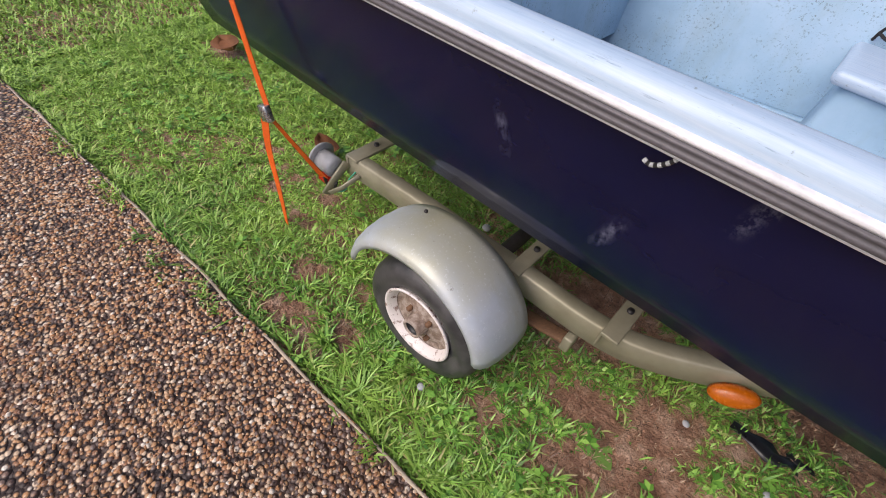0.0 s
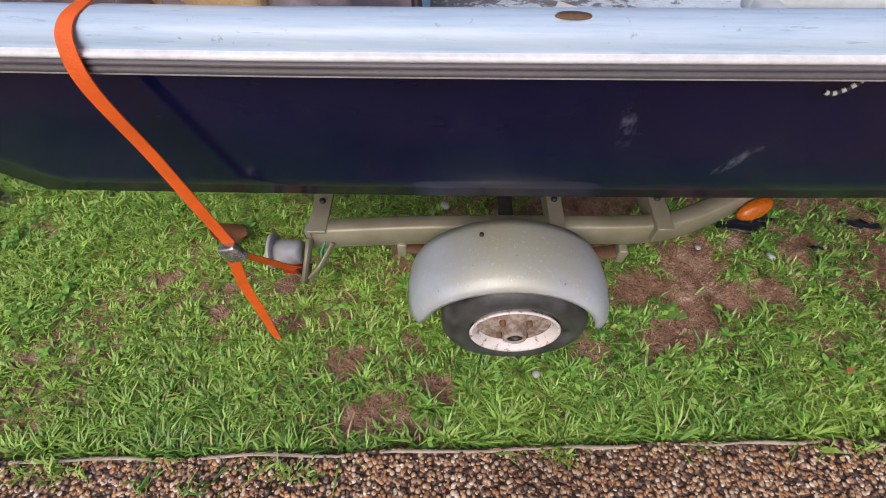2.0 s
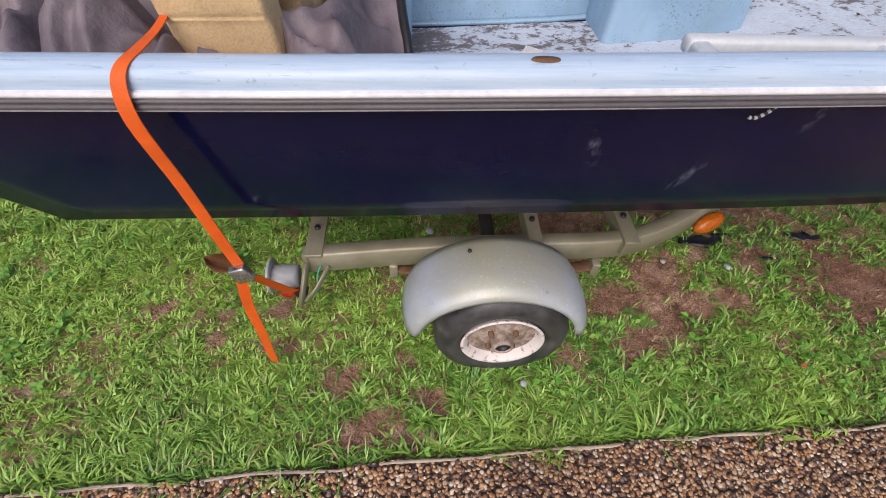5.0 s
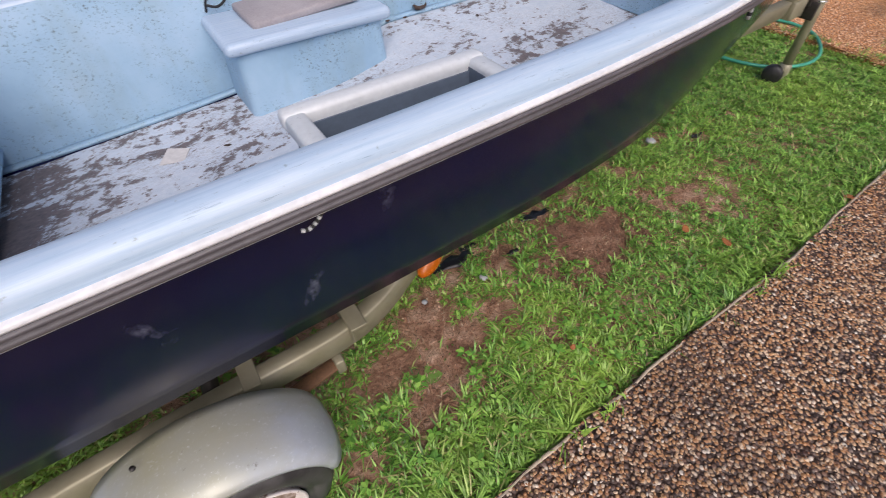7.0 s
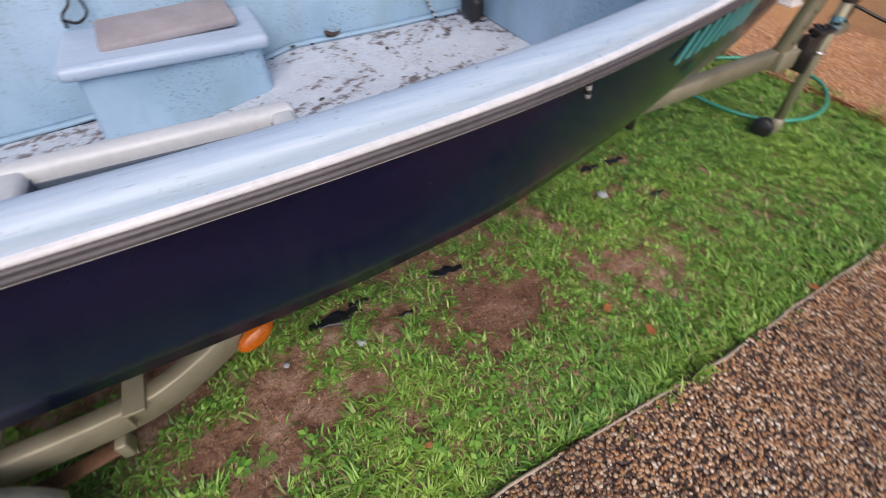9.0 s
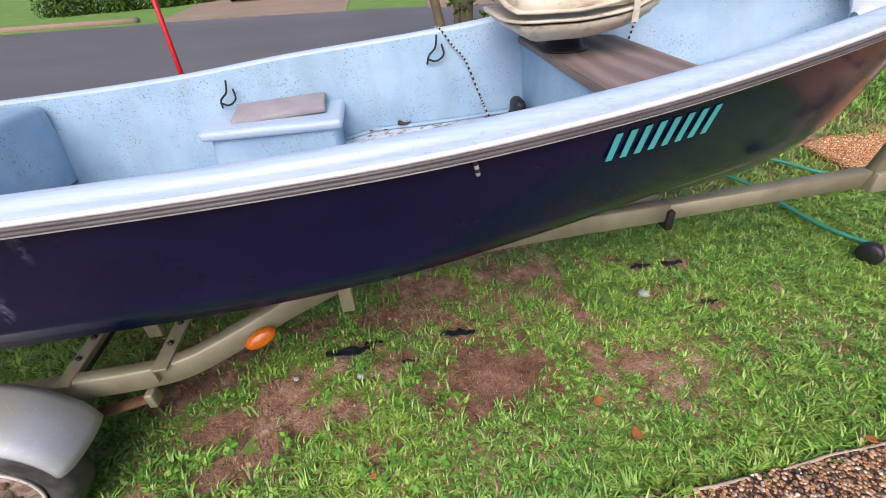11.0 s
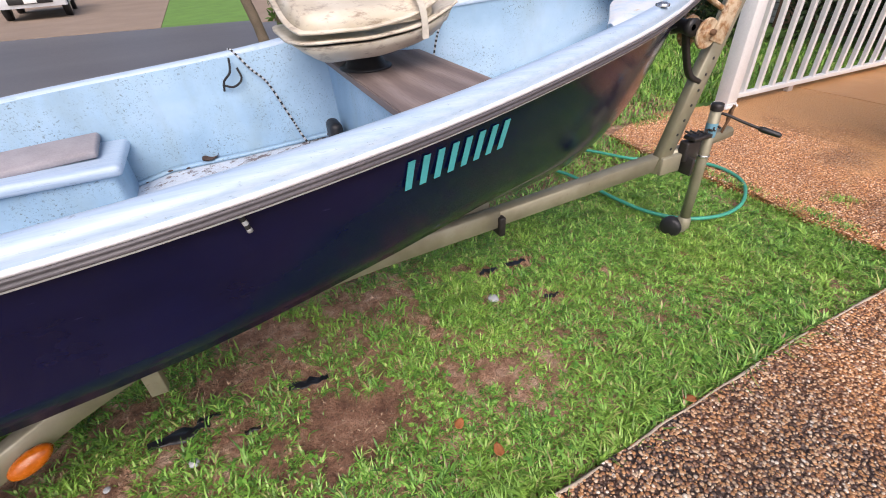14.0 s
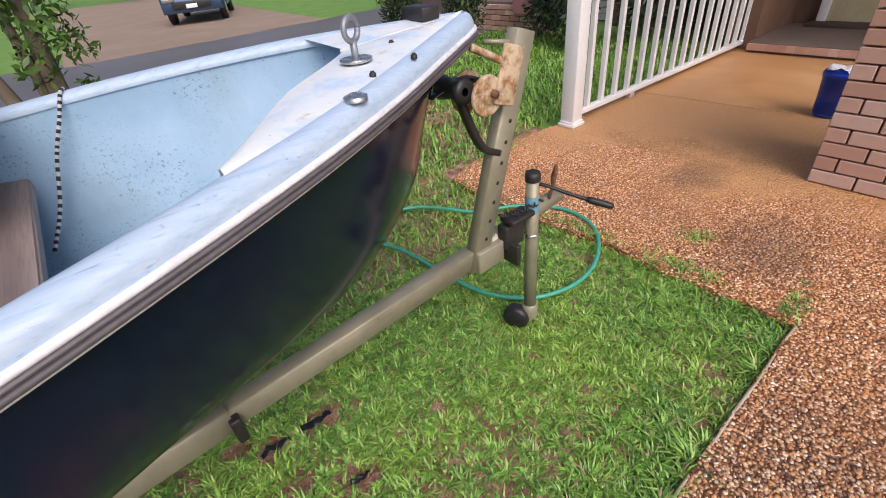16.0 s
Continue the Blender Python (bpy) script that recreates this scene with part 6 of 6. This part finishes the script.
# ---- plants ----
def leaf_cloud(name, blobs, n, size, material, seed, parent=None):
    """Many small leaves gathered round given centres: x, y, z, radius."""
    rng = np.random.RandomState(seed)
    B = np.array(blobs)
    w = B[:, 3] ** 2
    pick = rng.choice(len(B), n, p=w / w.sum())
    d = rng.normal(0, 1, (n, 3))
    d /= np.linalg.norm(d, axis=1)[:, None]
    r = B[pick, 3] * rng.uniform(0.35, 1.08, n) ** 0.7
    c = B[pick, :3] + d * r[:, None]
    u = rng.normal(0, 1, (n, 3))
    u /= np.linalg.norm(u, axis=1)[:, None]
    v = np.cross(u, d)
    v /= np.linalg.norm(v, axis=1)[:, None] + 1e-6
    s = size * rng.uniform(0.6, 1.4, n)[:, None]
    verts = np.stack([c - u * s, c - v * s * 0.35, c + u * s, c + v * s * 0.35], 1).reshape(-1, 3)
    quads = np.arange(n)[:, None] * 4 + np.array([[0, 1, 2, 3]])
    ob = raw_mesh(name, verts, np.zeros((0, 3), int), quads, material)
    if parent:
        ob.parent = parent
        ob.matrix_parent_inverse = Matrix.Translation(-Vector(parent.location))
    return ob


def tree(x, y, label, stems, blobs, n, size, material, seed):
    t = thing("tree", label, "tree", (x, y, -0.02))
    for pts, r in stems:
        path = smooth_path(pts, 6)
        bm = bmesh.new()
        rows = []
        for i, p in enumerate(path):
            rr = r * (1 - 0.6 * i / len(path)) * (1 + 0.1 * noise.noise(p * 5))
            rows.append([p + Vector((rr * math.cos(a), rr * math.sin(a), 0)) for a in np.linspace(0, 2 * math.pi, 10)[:-1]])
        part("trunk", loft(rows, bm, close=True), BARK, t)
    leaf_cloud("crown", blobs, n, size, material, seed, t)
    return t


tree(2.05, 5.4, "multi-stemmed street tree with grey-brown trunks and green leaves", [([(2.05, 5.4, -0.1), (2.0, 5.4, 0.6), (1.85, 5.4, 1.3), (1.75, 5.4, 2.2), (1.6, 5.5, 3.4)], 0.075), ([(2.3, 5.45, -0.1), (2.36, 5.45, 0.7), (2.42, 5.5, 1.6), (2.5, 5.5, 3.2)], 0.10), ([(2.2, 5.5, -0.1), (2.25, 5.5, 0.9), (2.2, 5.6, 2.5)], 0.06)],
     [(2.3, 5.4, 0.85, 0.20), (2.45, 5.3, 1.3, 0.32), (2.2, 5.45, 1.7, 0.4), (2.6, 5.4, 0.55, 0.16), (2.5, 5.6, 2.4, 0.9), (1.7, 5.5, 2.9, 0.8), (2.2, 5.5, 3.4, 1.2), (2.65, 5.3, 1.0, 0.2)], 9000, 0.05, LEAFG, 21)
for x, y, z, r, n, seed in ((-6.6, 19.3, 0.35, 0.9, 3500, 31), (-7.9, 19.0, 0.4, 1.0, 3500, 32), (-5.4, 19.8, 0.2, 0.6, 2000, 33), (-9.5, 18.8, 0.4, 1.1, 3000, 34)):
    s = thing("shrub", "rounded green shrub by the kerb", "shrub", (x, y, 0), "street shrubs")
    leaf_cloud("foliage", [(x, y, z, r * 0.7), (x + r * 0.5, y + 0.2, z * 0.8, r * 0.5), (x - r * 0.5, y, z * 0.7, r * 0.55), (x + 0.1, y - 0.2, z + r * 0.3, r * 0.4)], n, 0.08, LEAFG, seed, s)
for x, y, seed in ((8.2, 3.9, 41), (8.9, 3.3, 42), (9.4, 2.8, 43), (8.6, 4.7, 44), (7.7, 5.6, 45), (7.2, 6.6, 46)):
    s = thing("shrub", "dark twiggy shrub against the house", "shrub", (x, y, 0), "house shrubs")
    leaf_cloud("foliage", [(x, y, 0.45, 0.36), (x + 0.2, y + 0.1, 0.75, 0.32), (x - 0.15, y - 0.1, 0.8, 0.3), (x, y, 1.1, 0.28)], 2200, 0.045, LEAFD, seed, s)
for k, (x, y, h) in enumerate(((-16, 34, 9), (-8, 40, 11), (1, 42, 10), (10, 36, 10), (18, 32, 9), (26, 40, 12), (-26, 38, 11))):
    tree(x, y, "tall leafy tree across the street", [([(x, y, -0.1), (x + 0.2, y, h * 0.3), (x, y, h * 0.65)], 0.3)], [(x, y, h * 0.6, h * 0.25), (x + h * 0.2, y, h * 0.5, h * 0.2), (x - h * 0.2, y - 0.5, h * 0.55, h * 0.2), (x + 0.4, y, h * 0.8, h * 0.2), (x - 1, y + 1, h * 0.75, h * 0.15)], 5000, 0.22, LEAFG, 60 + k)


# ---- parked cars ----
def car(label, x, y, yaw, paint):
    c = thing("car", label, "car", (x, y, 0))
    M = pose(x, y, 0, 0, 0, yaw)
    prof = [(-2.15, 0.35), (-2.2, 0.6), (-2.1, 0.85), (-1.2, 1.0), (-0.55, 1.42), (0.2, 1.5), (1.1, 1.45), (1.75, 1.1), (2.1, 1.0), (2.15, 0.6), (2.1, 0.35)]
    rows = []
    for w, k in ((-0.86, 0.92), (-0.84, 0.99), (-0.6, 1.0), (0.6, 1.0), (0.84, 0.99), (0.86, 0.92)):
        rows.append([M @ Vector((px * (0.985 if abs(w) > 0.7 else 1), w * (1 - 0.16 * max(0, (pz - 0.85) / 0.65)), 0.3 + (pz - 0.3) * k)) for px, pz in prof])
    bm = loft(rows)
    for k in (0, len(rows) - 1):
        bm.verts.ensure_lookup_table()
        bm.faces.new([bm.verts[k * len(prof) + j] for j in range(len(prof))])
    bmesh.ops.recalc_face_normals(bm, faces=bm.faces[:])
    part("body", bm, paint, c)
    ws = box((-0.88, 0, 1.225), (0.03, 1.36, 0.62), 0.01, (0, -57 + 90 - 90 + 90, 0))
    ws.transform(M)
    part("windscreen", ws, GLASS, c, "dark windscreen")
    for s in (-1, 1):
        sw = box((0.25, s * 0.775, 1.2), (1.7, 0.03, 0.34), 0.01, (s * 9, 0, 0))
        sw.transform(M)
        part("side_window", sw, GLASS, c, "dark side window")
        hl = box((-2.13, s * 0.62, 0.72), (0.16, 0.36, 0.15), 0.04)
        hl.transform(M)
        part("headlight", hl, CHROME, c, "clear headlight")
        for wx in (-1.35, 1.35):
            wh = part("wheel", lathe([(0.0, 0.02), (0.2, 0.02), (0.3, 0.01), (0.315, -0.05), (0.3, -0.18), (0, -0.18)], M @ pose(wx, s * 0.86, 0.315, -90 * s, 0, 0), 24), BLACK, c, "black tyre")
            part("rim", lathe([(0.0, 0.03), (0.19, 0.03), (0.2, 0.02)], M @ pose(wx, s * 0.86, 0.315, -90 * s, 0, 0), 20), CHROME, wh, "silver rim")
    gr = box((-2.19, 0, 0.55), (0.04, 1.1, 0.2), 0.02)
    gr.transform(M)
    part("grille", gr, BLACK, c, "black grille")
    npb = box((-2.22, 0, 0.52), (0.02, 0.32, 0.11), 0.004)
    npb.transform(M)
    part("number_plate", npb, WHITE, c, "pale number plate")
    return c


car("silver sedan parked on the driveway across the street", -3.4, 20.6, 97, CARS)
car("dark blue hatchback parked on a driveway", 7.3, 18.6, 68, CARB)
